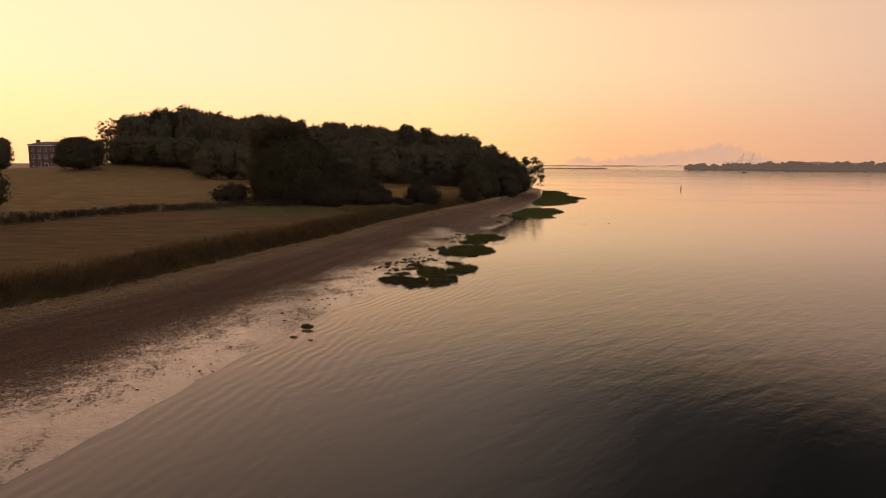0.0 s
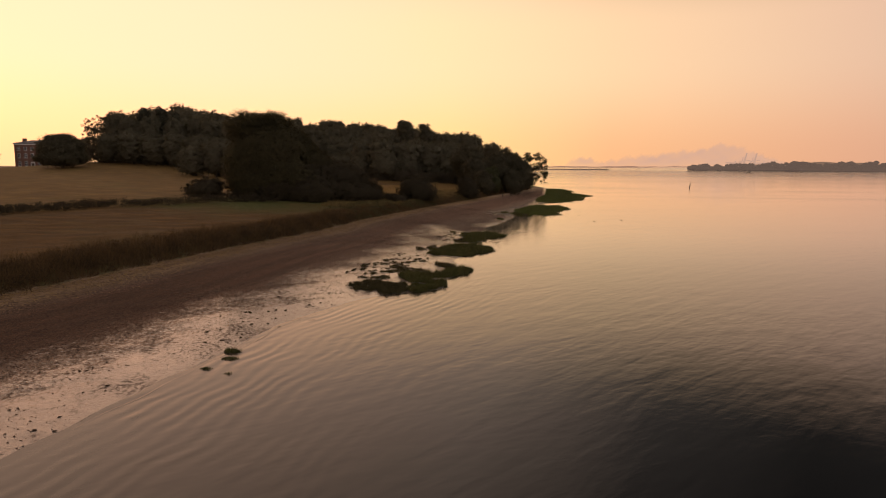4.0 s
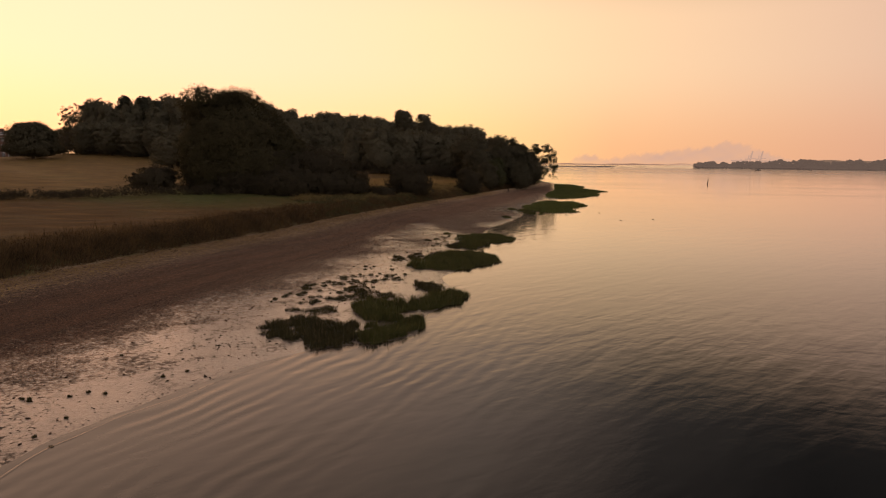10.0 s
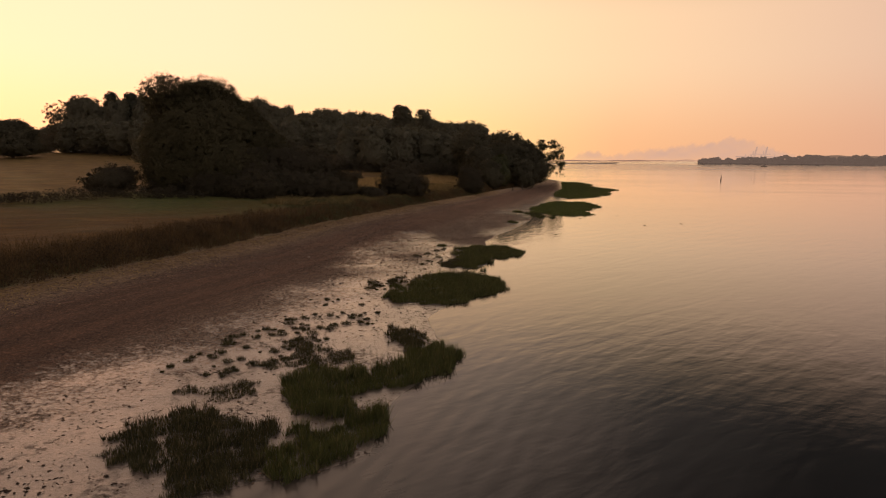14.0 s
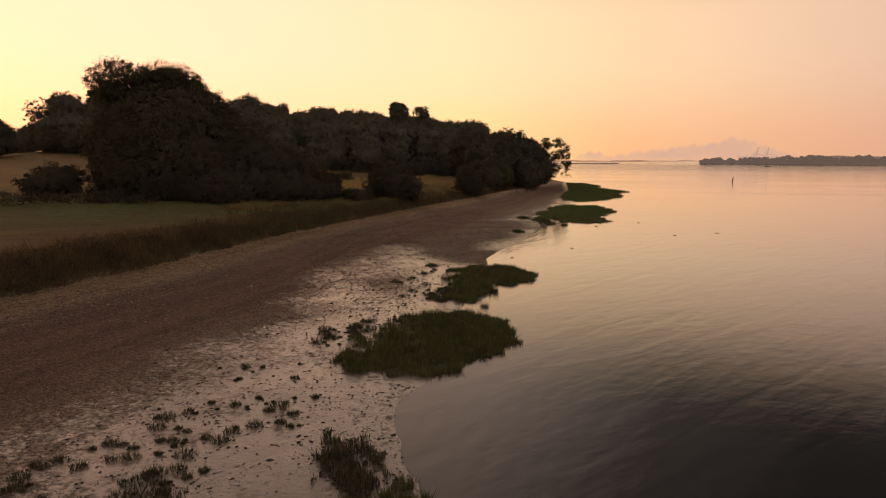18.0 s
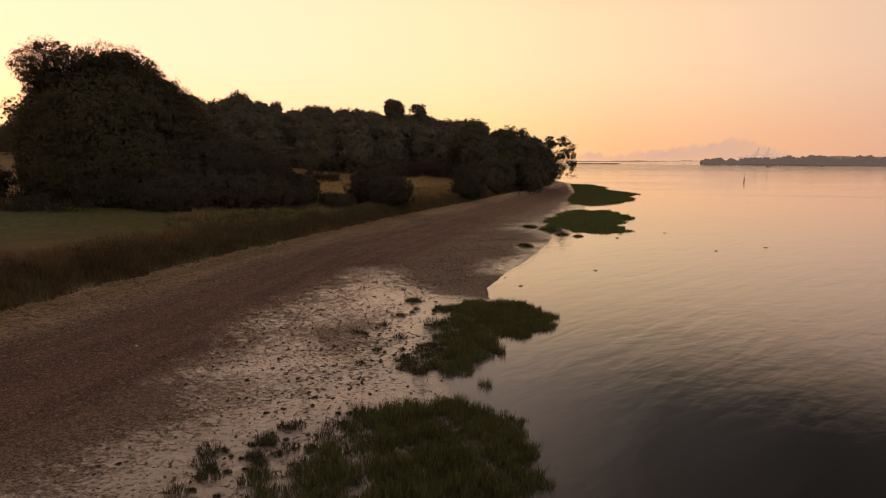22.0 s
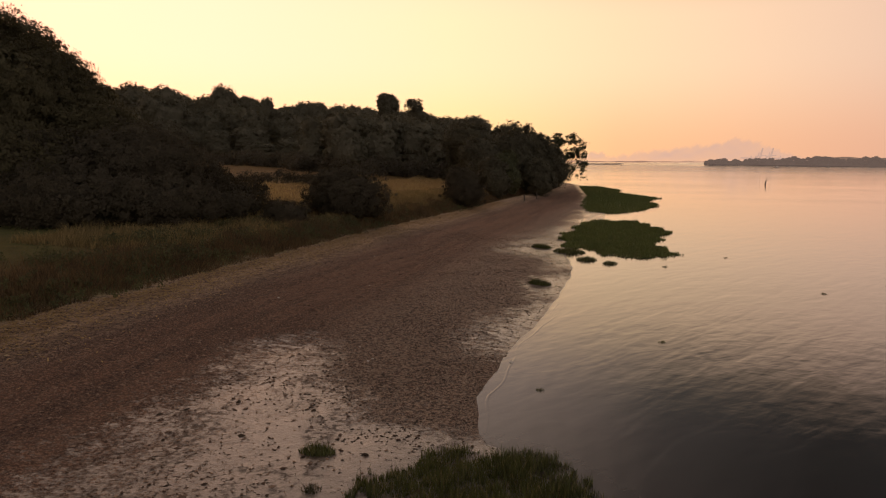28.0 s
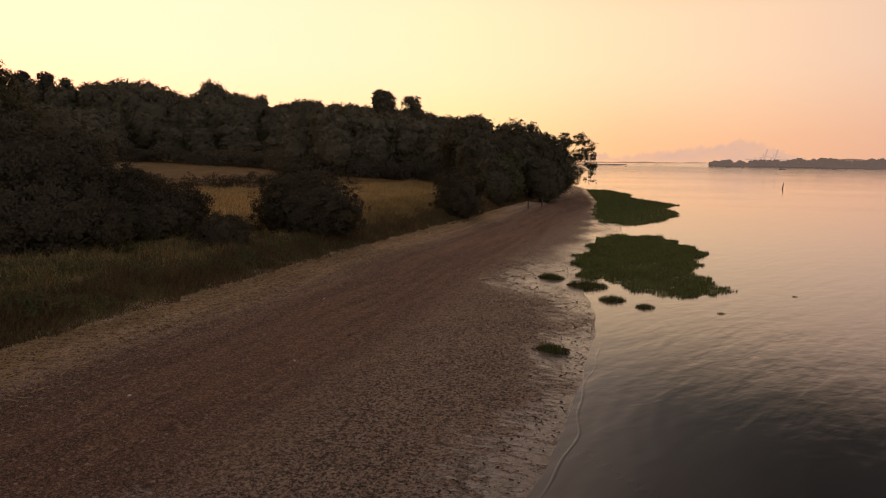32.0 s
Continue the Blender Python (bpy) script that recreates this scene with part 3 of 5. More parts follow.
        si = leaf * 1.5 * rng.uniform(0.6, 1.3, len(qi))[:, None]
        vi = np.stack([qi - ti * si * 0.6, qi + wi * si * 0.42, qi + ti * si * 0.6, qi - wi * si * 0.42], 1).reshape(-1, 3)
        v, bulge, n = np.concatenate([v, vi]), np.concatenate([bulge, bi]), n + len(qi)
    pieces, bul = [(v, np.arange(4 * n).reshape(-1, 4))], [np.repeat(bulge, 4, 0)]
    if heart:
        for j in range(len(lobes)):
            if j in open_lobes:
                continue
            m = max(3, min(5, int(max(A[j]))))
            hv, hf, hn = ball(m, C[j], A[j] * heart, rng)
            hv[:, 2] = np.maximum(hv[:, 2], 0.02)
            pieces.append((hv, hf))
            bul.append(hn)
    v, f = merged(pieces)
    me = mesh_np("crown", v, f, mat)
    me.attributes.new("bulge", "FLOAT_VECTOR", "POINT").data.foreach_set("vector", np.concatenate(bul).astype(np.float32).ravel())
    return me, p


def limbs_to(rng, base, fork, trunk_r, targets, lean=0.0):
    """A tapered trunk and limbs that reach for the given places."""
    base, fork = np.array(base, float), np.array(fork, float)
    mid = (base + fork) / 2 + np.array([rng.normal() * 0.2, rng.normal() * 0.2, 0])
    foot = base + np.array([0, 0, 0.4])
    pieces = [tube([base - np.array([0, 0, 0.5]), foot, mid, fork], [trunk_r * 1.5, trunk_r * 1.08, trunk_r * 0.85, trunk_r * 0.62], 9)]
    for t in targets:
        t = np.array(t, float)
        start = base + (fork - base) * rng.uniform(0.55, 1.0)
        bend = start + (t - start) * 0.5 + np.array([rng.normal() * 0.4, rng.normal() * 0.4, 0.5])
        r = trunk_r * rng.uniform(0.28, 0.45)
        pieces.append(tube([start, bend, t], [r, r * 0.62, r * 0.16], 6))
    return merged(pieces)


def tree(name, at, lobes, clumps, clump_r, per, leaf, mat, label, category="tree", group="", trunk=None, fork=None,
         n_limbs=9, droop=0.0, seed=1, heart=0.68, open_lobes=(), flat=0.8, stray=0.06, ragged=1.07, inner=0.55):
    """A tree or shrub: lobes are given from its base; trunk and limbs reach into the crown."""
    rng = np.random.default_rng(seed)
    root = thing(name, at, label, category, group)
    me, ends = crown_mesh(rng, lobes, clumps, clump_r, per, leaf, mat, droop, heart, open_lobes, flat, stray, inner, ragged)
    top = max(l[0][2] + l[1][2] for l in lobes)
    trunk = trunk or top * 0.022
    fork = fork or (lobes[0][0][0] * 0.5, lobes[0][0][1] * 0.5, top * 0.42)
    targets = ends[rng.choice(len(ends), min(n_limbs, len(ends)), replace=False)]
    v, f = limbs_to(rng, (0, 0, 0), fork, trunk, targets)
    part("trunk", mesh_np("trunk", v, f, BARK, True), BARK, root, "dark bark trunk with forking limbs")
    part("crown", me, mat, root)
    return root


def blades(rng, xy, z, height, width, lean=0.35, taper=True):
    """Single grass blades as three-cornered slivers."""
    n = len(xy)
    ang = rng.uniform(0, 2 * math.pi, n)
    side = np.stack([np.cos(ang), np.sin(ang), np.zeros(n)], 1) * width[:, None] * 0.5
    base = np.column_stack([xy, z - 0.03])
    tip = base + np.column_stack([rng.normal(0, lean, n) * height, rng.normal(0, lean, n) * height, height + 0.03])
    return np.stack([base - side, base + side, tip], 1).reshape(-1, 3), np.arange(3 * n).reshape(-1, 3)


def sstep(x, a, b):
    t = np.clip((x - a) / (b - a), 0, 1)
    return t * t * (3 - 2 * t)


def grain(x, y, scale, seed=0.0):
    """Cheap smooth unevenness from a few crossing waves, about -1 to 1."""
    x, y = np.asarray(x, float) * scale, np.asarray(y, float) * scale
    return (np.sin(1.3 * x + 0.7 * y + seed) + np.sin(-0.8 * x + 1.7 * y + 2.1 + seed * 2) + np.sin(2.3 * x - 1.9 * y + 4.2 + seed)
            + 0.6 * np.sin(4.1 * x + 3.3 * y + seed * 3) + 0.6 * np.sin(-3.7 * x + 4.9 * y + 1.0)) / 4.2


# ---------------------------------------------------------------- the lie of the land
# along the shore (y): the water's edge, the inner edge of the mud, the foot of the bank
EDGE_Y = (-60, 0, 22, 30, 38, 42, 46, 48, 50.2, 52.2, 53.6, 54.7, 55.3, 55.9, 57, 60, 62, 65, 67, 70, 73, 75, 77, 80, 81.5, 83, 85, 88, 91, 93, 95, 97.5, 102, 107, 117, 120, 126, 132, 142, 155, 170, 200, 235, 262, 300, 400, 460)
EDGE_X = (-40, -19, -14.4, -13.0, -11.8, -10.9, -10.4, -9.7, -8.8, -7.9, -7.0, -5.9, -4.6, -3.5, -2.5, -2.6, -2.0, -0.9, -1.9, -2.6, -1.9, -0.6, 0.5, 0.3, -1.4, -1.5, -0.2, 0.0, 1.6, 1.0, -0.6, -0.6, 0.3, 1.8, 4.0, 4.5, 4.6, 6.4, 9, 12, 14.5, 18.5, 22, 24, 20, 10, -20)
MUD_Y = (-60, 0, 29, 33, 41, 45, 52, 58, 62, 65.5, 69, 74, 78, 83, 89, 93, 101, 104, 110, 117, 121, 125, 130, 136, 150, 170, 200, 260)
MUD_X = (-52.6, -27.6, -20.4, -19.4, -18.1, -17.3, -16.0, -14.5, -12.8, -10.6, -9.6, -9.0, -7.9, -8.8, -9.1, -8.7, -7.3, -1.6, 0.4, 2.0, 0.8, 0.2, 1.6, 4.2, 8.6, 12.9, 17.4, 22)
BANK_Y = (-60, 0, 20, 46, 54, 70, 77, 85, 93, 102, 112, 121, 130, 138, 151, 180, 213, 245, 262, 300, 400, 460)
BANK_X = (-68, -42, -34.6, -26.9, -25.1, -22.2, -20.5, -18.7, -17.8, -16.6, -14.3, -12.4, -10.8, -8.6, -5.3, 1.4, 10.0, 16.0, 18, 13, 3, -30)


def edge(y):
    wig = 0.05 * np.sin(np.asarray(y) * 0.83) * np.sin(np.asarray(y) * 0.31 + 2.0) + 0.03 * np.sin(np.asarray(y) * 2.1 + 1.0)
    return wig + np.interp(y, EDGE_Y, EDGE_X) - np.where(np.asarray(y) > 460, (np.asarray(y) - 460) * 3.0, 0)


def bank(y):
    return np.interp(y, BANK_Y, BANK_X) - np.where(np.asarray(y) > 460, (np.asarray(y) - 460) * 3.0, 0)


def mud_edge(y):
    return np.interp(y, MUD_Y, MUD_X)


def height(x, y):
    x, y = np.asarray(x, float), np.asarray(y, float)
    xe, xm, xb = edge(y), np.minimum(mud_edge(y), edge(y) - 0.8), bank(y)
    xm = np.maximum(xm, xb + 1.5)
    s = xb - x
    under = np.maximum(-0.045 * (x - xe), -2.0)
    mud = 0.16 * (xe - x) / np.maximum(xe - xm, 0.5)
    beach = 0.16 + 0.80 * (xm - x) / np.maximum(xm - xb, 0.5)
    rise = 2.0 + 2.75 * (1 - np.exp(-np.maximum(s - 14 + 6 * sstep(y, 96, 112), 0) / 60.0))
    top = 0.96 + 0.75 * sstep(s, 0, 2.5) + (rise - 1.71) * sstep(s, 2.0, 9.0)
    knoll = 4.0 * np.exp(-((x + 150) / 60.0) ** 2 - ((y - 285) / 60.0) ** 2)
    hill = 14.0 * np.exp(-((x + 70) / 95.0) ** 2 - ((y - 405) / 112.0) ** 2) * sstep(s, 6, 40)
    z = np.where(x > xe, under, np.where(x > xm, mud, np.where(x > xb, beach, top + hill + knoll)))
    z = np.where((x <= xb) & (s > 0), z + 0.10 * grain(x, y, 0.35) * sstep(s, 1, 6), z)
    z = np.where((x > xb) & (x < xe), z + 0.035 * grain(x, y, 0.9) * sstep(xe - x, 0.4, 3.0), z)
    # the far side of the estuary
    far_line = 2190 + 30 * np.sin(x / 170.0) + np.where(x < 620, (620 - x) * 3.2, 0)
    far = np.clip((y - far_line) * 0.05, -2.0, 10.0 + 12.0 * sstep(x, 700, 1300))
    return np.where(y > 1500, np.maximum(z, far), z)


def axis(parts):
    vals = [np.arange(a, b, st) for a, b, st in parts]
    return np.concatenate(vals + [[parts[-1][1]]])


gx = axis([(-4700, -1500, 400), (-1500, -400, 100), (-400, -120, 14), (-120, -46, 2.5), (-46, -24, 0.8), (-24, 27, 0.52), (27, 40, 1.2), (40, 200, 16), (200, 2600, 75), (2600, 4700, 350)])
gy = axis([(-4000, -600, 425), (-600, -60, 45), (-60, 0, 4), (0, 20, 1.2), (20, 160, 0.65), (160, 270, 0.9), (270, 300, 3), (300, 500, 7), (500, 2100, 160), (2100, 2700, 20), (2700, 4900, 220)])
X, Y = np.meshgrid(gx, gy)
Z = height(X, Y)
nx, ny = len(gx), len(gy)
idx = np.arange(nx * ny).reshape(ny, nx)
gf = np.stack([idx[:-1, :-1], idx[:-1, 1:], idx[1:, 1:], idx[1:, :-1]], -1).reshape(-1, 4)
ground_mesh = mesh_np("ground", np.column_stack([X.ravel(), Y.ravel(), Z.ravel()]), gf, GROUND, True)
inland = bank(Y) - X


def wetness(x, y):
    soft = grain(x, y, 0.55) * 1.3
    reach = np.clip((x - mud_edge(y) + soft + 2.6) / (np.clip(edge(y) - mud_edge(y), 2.0, 6.0) + 2.6), 0, 1) ** (0.6 + 0.4 * (1 - sstep(y, 54, 66)))
    reach = reach - 0.42 * np.exp(-((x + 5.6) / 1.6) ** 2 - ((y - 87.5) / 3.6) ** 2)     # stonier ground amid the mud
    w = reach * (0.90 + 0.13 * grain(x, y, 0.42, 3.0) + 0.07 * grain(x, y, 1.3, 1.0))
    spit = np.where(y > 94.2, sstep(x - np.interp(y, (94.2, 95.5, 101.5), (-1.0, -4.6, -6.6)) + soft * 0.5, -0.4, 2.0), 0)
    spit = spit * sstep(y, 94.0, 94.9) * (1 - sstep(y, 121, 126)) * (1 - 0.60 * sstep(x - edge(y) + 1.4 * soft, -3.4, 0.2) * sstep(y, 99, 104))
    spit = spit * (1 - np.maximum(0.34 * (1 - sstep(edge(y) - x, 1.0, 5.0)) * sstep(y, 97, 103), 0.27 * (1 - sstep(y, 95, 104))))
    return w * (1 - spit)


def dryness(x, y):
    s = bank(y) - x
    d = sstep(s + 1.0 * grain(x, y, 0.2), 0.5, 3.5)
    lush = np.exp(-((x + 36) / 15.0) ** 2 - ((y - 105) / 13.0) ** 2)
    under = np.exp(-((x + 28) / 13.0) ** 2 - ((y - 122) / 10.0) ** 2)     # shaded turf round the thicket
    return np.clip(d - 1.0 * lush - 1.0 * under, 0, 1)


def tilled(x, y):
    """The lower field, between the bank and its hedge, carries a darker crop."""
    line = np.interp(y, (44, 60, 72, 83, 94, 102, 108, 114), (-57, -55.6, -54.6, -53, -50, -45, -41, -34))
    beyond = sstep(np.interp(x, (-60, -48, -40, -34, -29, -20), (172, 166, 164, 168, 176, 200)) - y, 2, -2) * (x < -18) * (x > -75)
    return np.maximum(sstep(x - line, -0.6, 0.6) * (1 - sstep(y, 108, 114)), 0.6 * beyond)


def stoniness(x, y):
    """Clods and weed lie thick in two places on the mud."""
    upper = 0.11 * np.exp(-((x + 5.4) / 2.4) ** 2 - ((y - 85.5) / 4.4) ** 2)
    lower = 0.12 * np.exp(-((x + 12.2) / 1.6) ** 2 - ((y - 44.0) / 4.5) ** 2)
    return upper + lower + 0.02 * sstep(y, 62, 70)


for nm, arr in (("wet", wetness(X, Y)), ("green", sstep(inland + 0.7 * grain(X, Y, 1.1), -0.3, 0.9)), ("dry", dryness(X, Y)), ("inland", inland), ("stony", stoniness(X, Y)), ("tilled", tilled(X, Y)), ("damp", (1 - sstep(Y, 48, 78)) * sstep(X - bank(Y) + 0.8 * grain(X, Y, 0.5), 1.5, 5.0))):
    ground_mesh.attributes.new(nm, "FLOAT", "POINT").data.foreach_set("value", arr.ravel().astype(np.float32))
tagged(new("ground", ground_mesh), "shingle and mud shore rising to dry fields", "ground", kind="structure")

LAP_Y = (-60, 0, 22, 45, 55, 70, 90, 103, 117, 132, 155, 200, 262, 460)
LAP_X = (-40, -19, -14.4, -10.5, -6.5, -2.5, -0.5, 0.5, 4.0, 6.4, 12, 18.5, 24, -20)
wx = axis([(-300, -60, 60), (-60, -24, 4), (-24, 30, 0.9), (30, 60, 4), (60, 400, 40), (400, 4700, 430)])
wy = axis([(-3000, -60, 490), (-60, 0, 6), (0, 180, 1.5), (180, 330, 6), (330, 900, 60), (900, 4900, 400)])
WX, WY = np.meshgrid(wx, wy)
idx = np.arange(WX.size).reshape(WX.shape)
wf = np.stack([idx[:-1, :-1], idx[:-1, 1:], idx[1:, 1:], idx[1:, :-1]], -1).reshape(-1, 4)
water = new("water", mesh_np("water", np.column_stack([WX.ravel(), WY.ravel(), np.zeros(WX.size)]), wf, WATER, True))
water.data.attributes.new("offshore", "FLOAT", "POINT").data.foreach_set("value", np.maximum(WX - np.interp(WY, LAP_Y, LAP_X), 0).ravel().astype(np.float32))
tagged(water, "calm rippled estuary water reflecting the dawn sky", "water", kind="structure")


def wavelet(y0, y1, away, label):
    """A low ripple that runs in along the water's edge."""
    yy = np.arange(y0, y1, 0.25)
    xx = np.interp(yy, EDGE_Y, EDGE_X) + away + 0.10 * np.sin(yy * 0.9) + 0.05 * np.sin(yy * 2.3 + 1.0)
    fade = sstep(yy, y0, y0 + 3) * (1 - sstep(yy, y1 - 3, y1)) * (0.3 + 0.7 * sstep(np.sin(yy * 0.6) + 0.8 * np.sin(yy * 1.37 + 2.0), -0.6, 0.6))
    prof = ((-0.09, -0.008), (-0.04, 0.0025), (-0.01, 0.0055), (0.03, 0.0028), (0.10, -0.008))
    v = np.stack([np.column_stack([xx + o, yy, np.where(np.full(len(yy), z) > 0, z * fade, z)]) for o, z in prof], 1).reshape(-1, 3)
    f = np.array([(i * 5 + j, i * 5 + j + 1, i * 5 + j + 6, i * 5 + j + 5) for i in range(len(yy) - 1) for j in range(4)])
    ob = new("wavelet", mesh_np("wavelet", v, f, WATER, True))
    ob.data.attributes.new("offshore", "FLOAT", "POINT").data.foreach_set("value", np.full(len(v), 1.0, np.float32))
    return tagged(ob, label, "water", kind="structure")


wavelet(33, 55, 0.35, "small wavelet running in over the mud")
wavelet(94.5, 117, 0.30, "small wavelet running in along the shingle")


def on_ground(x, y, sink=0.05):
    return (x, y, float(height(x, y)) - sink)


# ---------------------------------------------------------------- trees and shrubs
# the great willow over the lower field, with the thicket at its feet
tree("willow_tree", on_ground(-38.0, 123.0), [((0.0, 0.0, 7.2), (6.6, 6.6, 5.6)), ((-2.9, -1.8, 12.4), (3.8, 4.0, 2.6)), ((-1.6, 6.0, 12.0), (4.2, 4.4, 2.9)), ((2.0, 5.0, 10.0), (3.8, 4.0, 2.6)), ((4.5, 5.6, 7.9), (3.3, 3.6, 2.4)),
     ((7.2, 3.6, 5.6), (3.4, 3.6, 2.7)), ((-2.6, -2.6, 5.4), (3.9, 4.0, 5.0)), ((-1.2, -4.0, 2.6), (4.2, 3.2, 2.8)), ((4.0, -3.0, 3.2), (6.0, 3.6, 3.2)), ((-4.6, -1.0, 11.0), (2.2, 2.6, 2.0)), ((0.4, 1.5, 12.9), (3.6, 3.6, 2.2))],
     2300, 0.52, 62, 0.165, LEAF_WILLOW, "large spreading willow with dense drooping foliage", "tree", trunk=0.55, n_limbs=26, droop=0.9, seed=11, open_lobes=(1, 9, 10), heart=0.64, stray=0.2, ragged=1.09)
tree("thorn_thicket", on_ground(-26.0, 122.0), [((1.0, 1.0, 3.5), (4.2, 4.0, 3.2)), ((3.0, 5.0, 1.7), (2.9, 3.2, 2.0)), ((4.0, 9.0, 1.2), (2.5, 3.6, 1.7)), ((-3.0, -4.0, 1.4), (6.0, 3.0, 2.3)), ((3.2, -1.5, 1.3), (3.8, 3.2, 2.0)),
     ((-9.0, -3.6, 1.6), (4.6, 2.8, 2.2)), ((-14.0, -3.6, 1.2), (3.2, 2.4, 1.7)), ((-4.5, -1.0, 3.4), (4.2, 3.0, 2.6)), ((5.6, 4.0, 0.9), (2.4, 3.0, 1.3)), ((-1.6, 5.0, 3.2), (3.6, 3.6, 2.8))],
     1500, 0.46, 62, 0.12, LEAF_THICKET, "dark bramble and thorn thicket beneath the willow", "thicket", trunk=0.16, fork=(0.2, 0.1, 1.2), seed=12, stray=0.25, ragged=1.18)
for (x, y), lobes, n, words, seed in (
        ((-22.4, 127.8), [((0, 0, 3.3), (0.95, 0.95, 0.9)), ((0.5, 0, 2.7), (0.8, 0.8, 0.7)), ((0.1, 0, 1.6), (0.9, 0.9, 1.4))], 30, "small round thorn standing above the thicket", 13),
        ((-13.4, 134.0), [((0, 0, 2.3), (3.3, 3.0, 2.3)), ((0.2, 0, 1.3), (3.7, 3.0, 1.6)), ((-1.2, 0.4, 2.6), (2.0, 2.0, 1.8))], 200, "rounded dark thorn bush on the grassy bank", 14),
        ((-4.7, 157.2), [((0, 0, 2.5), (2.2, 2.2, 2.3)), ((0.3, -0.2, 1.4), (2.5, 2.3, 1.5)), ((-0.8, 0.2, 3.4), (1.4, 1.4, 1.3))], 130, "upright dark bush on the bank beside the beach", 15),
        ((-16.0, 126.2), [((0, 0, 0.7), (1.6, 1.5, 0.9))], 46, "small low bush in the bank grass", 16),
        ((-17.6, 129.6), [((0, 0, 0.6), (1.5, 1.5, 0.8))], 40, "small low bush in the bank grass", 19)):
    tree("thorn_bush", on_ground(x, y), lobes, int(n * 1.5), 0.32, 74, 0.105, LEAF_THICKET, words, "bush", "bushes on the bank", trunk=0.08, fork=(0, 0, 0.5), seed=seed, stray=0.3, ragged=1.24)
tree("field_bush", on_ground(-46.4, 116.8), [((0, 0, 1.3), (2.9, 2.4, 1.4)), ((0.6, 0, 2.0), (1.8, 1.7, 1.1)), ((-1.6, 0, 0.8), (1.8, 1.5, 1.0))], 110, 0.45, 60, 0.19, LEAF_THICKET,
     "spiky dark bush standing in the field hedge", "bush", trunk=0.09, fork=(0, 0, 0.7), seed=17, stray=0.3, ragged=1.3)
tree("hedge_tree", on_ground(-65.0, 81.0), [((0, 0, 3.4), (3.5, 3.2, 3.2)), ((0.5, 0, 5.0), (2.6, 2.6, 2.2))], 130, 0.7, 60, 0.24, LEAF_OAK,
     "dark rounded tree at the end of the hedge", "tree", seed=18)

# trees along the top of the beach, out to the thin poplar at the point
SHORE_TREES = ((-1.2, 175, 1.9, 5.6), (1.6, 196, 4.2, 10.6), (-3.5, 188, 3.4, 8.6), (5.4, 203, 4.4, 10.4), (6.0, 191, 2.4, 6.4), (8.8, 211, 3.6, 9.6),
               (0.6, 184, 1.9, 6.6), (-6, 204, 5.0, 12.0), (2.5, 214, 5.0, 12.6), (9.2, 221, 3.2, 9.0))
for i, (x, y, r, h) in enumerate(SHORE_TREES):
    tree("shore_tree", on_ground(x, y), [((0, 0, h * 0.60), (r, r, h * 0.40)), ((r * 0.3, -r * 0.2, h * 0.36), (r, r * 0.9, h * 0.34)), ((-r * 0.4, -r * 0.3, h * 0.66), (r * 0.55, r * 0.55, h * 0.27)), ((r * 0.45, 0, h * 0.70), (r * 0.5, r * 0.5, h * 0.24))],
         int(60 + 26 * r), 0.72, 48, 0.30, LEAF_OAK if i != 6 else LEAF_POPLAR, "slender light-green tree among the dark ones by the beach" if i == 6 else "dense dark tree leaning over the top of the beach",
         "tree", "trees along the beach", seed=30 + i, stray=0.2, ragged=1.16)
tree("poplar_tree", on_ground(12.2, 222.0), [((-4.6, 0, 10.6), (2.3, 2.0, 1.9)), ((0.2, 0, 10.4), (2.0, 1.8, 1.7)), ((3.2, 0, 10.6), (2.0, 1.8, 1.5)), ((5.2, 0, 8.2), (1.9, 1.8, 1.8)), ((5.4, 0, 5.2), (1.5, 1.4, 1.6)), ((2.6, 0, 7.4), (2.2, 1.8, 1.6)),
     ((-0.6, 0, 6.8), (2.0, 1.8, 2.2)), ((2.4, 0, 4.0), (1.8, 1.6, 1.2)), ((5.2, 0, 2.8), (1.3, 1.0, 0.8)), ((-1.6, 0, 3.6), (2.2, 2.0, 2.6)), ((-3.0, 0, 8.0), (2.2, 2.0, 2.0))],
     300, 0.66, 42, 0.32, LEAF_POPLAR, "thin open poplar leaning out over the water", "tree", trunk=0.26, fork=(1.0, 0, 4.4), n_limbs=44, seed=50, heart=0, open_lobes=tuple(range(11)), stray=0.1)

# kinds of woodland tree, built once and repeated
KINDS = []
for k in range(6):
    h = 16.0
    r = (5.8, 5.2, 6.4, 4.8, 5.6, 6.0)[k]
    rs = np.random.default_rng(100 + k)
    lobes = [((0, 0, h * 0.57), (r, r, h * 0.37)), ((rs.normal() * 0.8, rs.normal() * 0.8, h * 0.32), (r * 0.98, r * 0.98, h * 0.31))]
    for j in range(6):
        a, q = j * 1.05 + rs.uniform(-0.4, 0.4), rs.uniform(0.35, 0.72)
        lobes.append(((math.cos(a) * r * q, math.sin(a) * r * q, h * (0.83 - 0.28 * q * q + rs.uniform(-0.05, 0.03))), (r * rs.uniform(0.34, 0.5), r * rs.uniform(0.34, 0.5), h * rs.uniform(0.13, 0.18))))
    KINDS.append(tree("woodland_tree", (-60 - 9 * k, 330, 11), lobes, 190, 0.72, 14, 0.50, LEAF_WOOD_HAZED, "broad dark oak in the wood on the rise", "tree", "trees of the wood", seed=60 + k, stray=0.15, heart=0.72, ragged=1.13, inner=0.65))


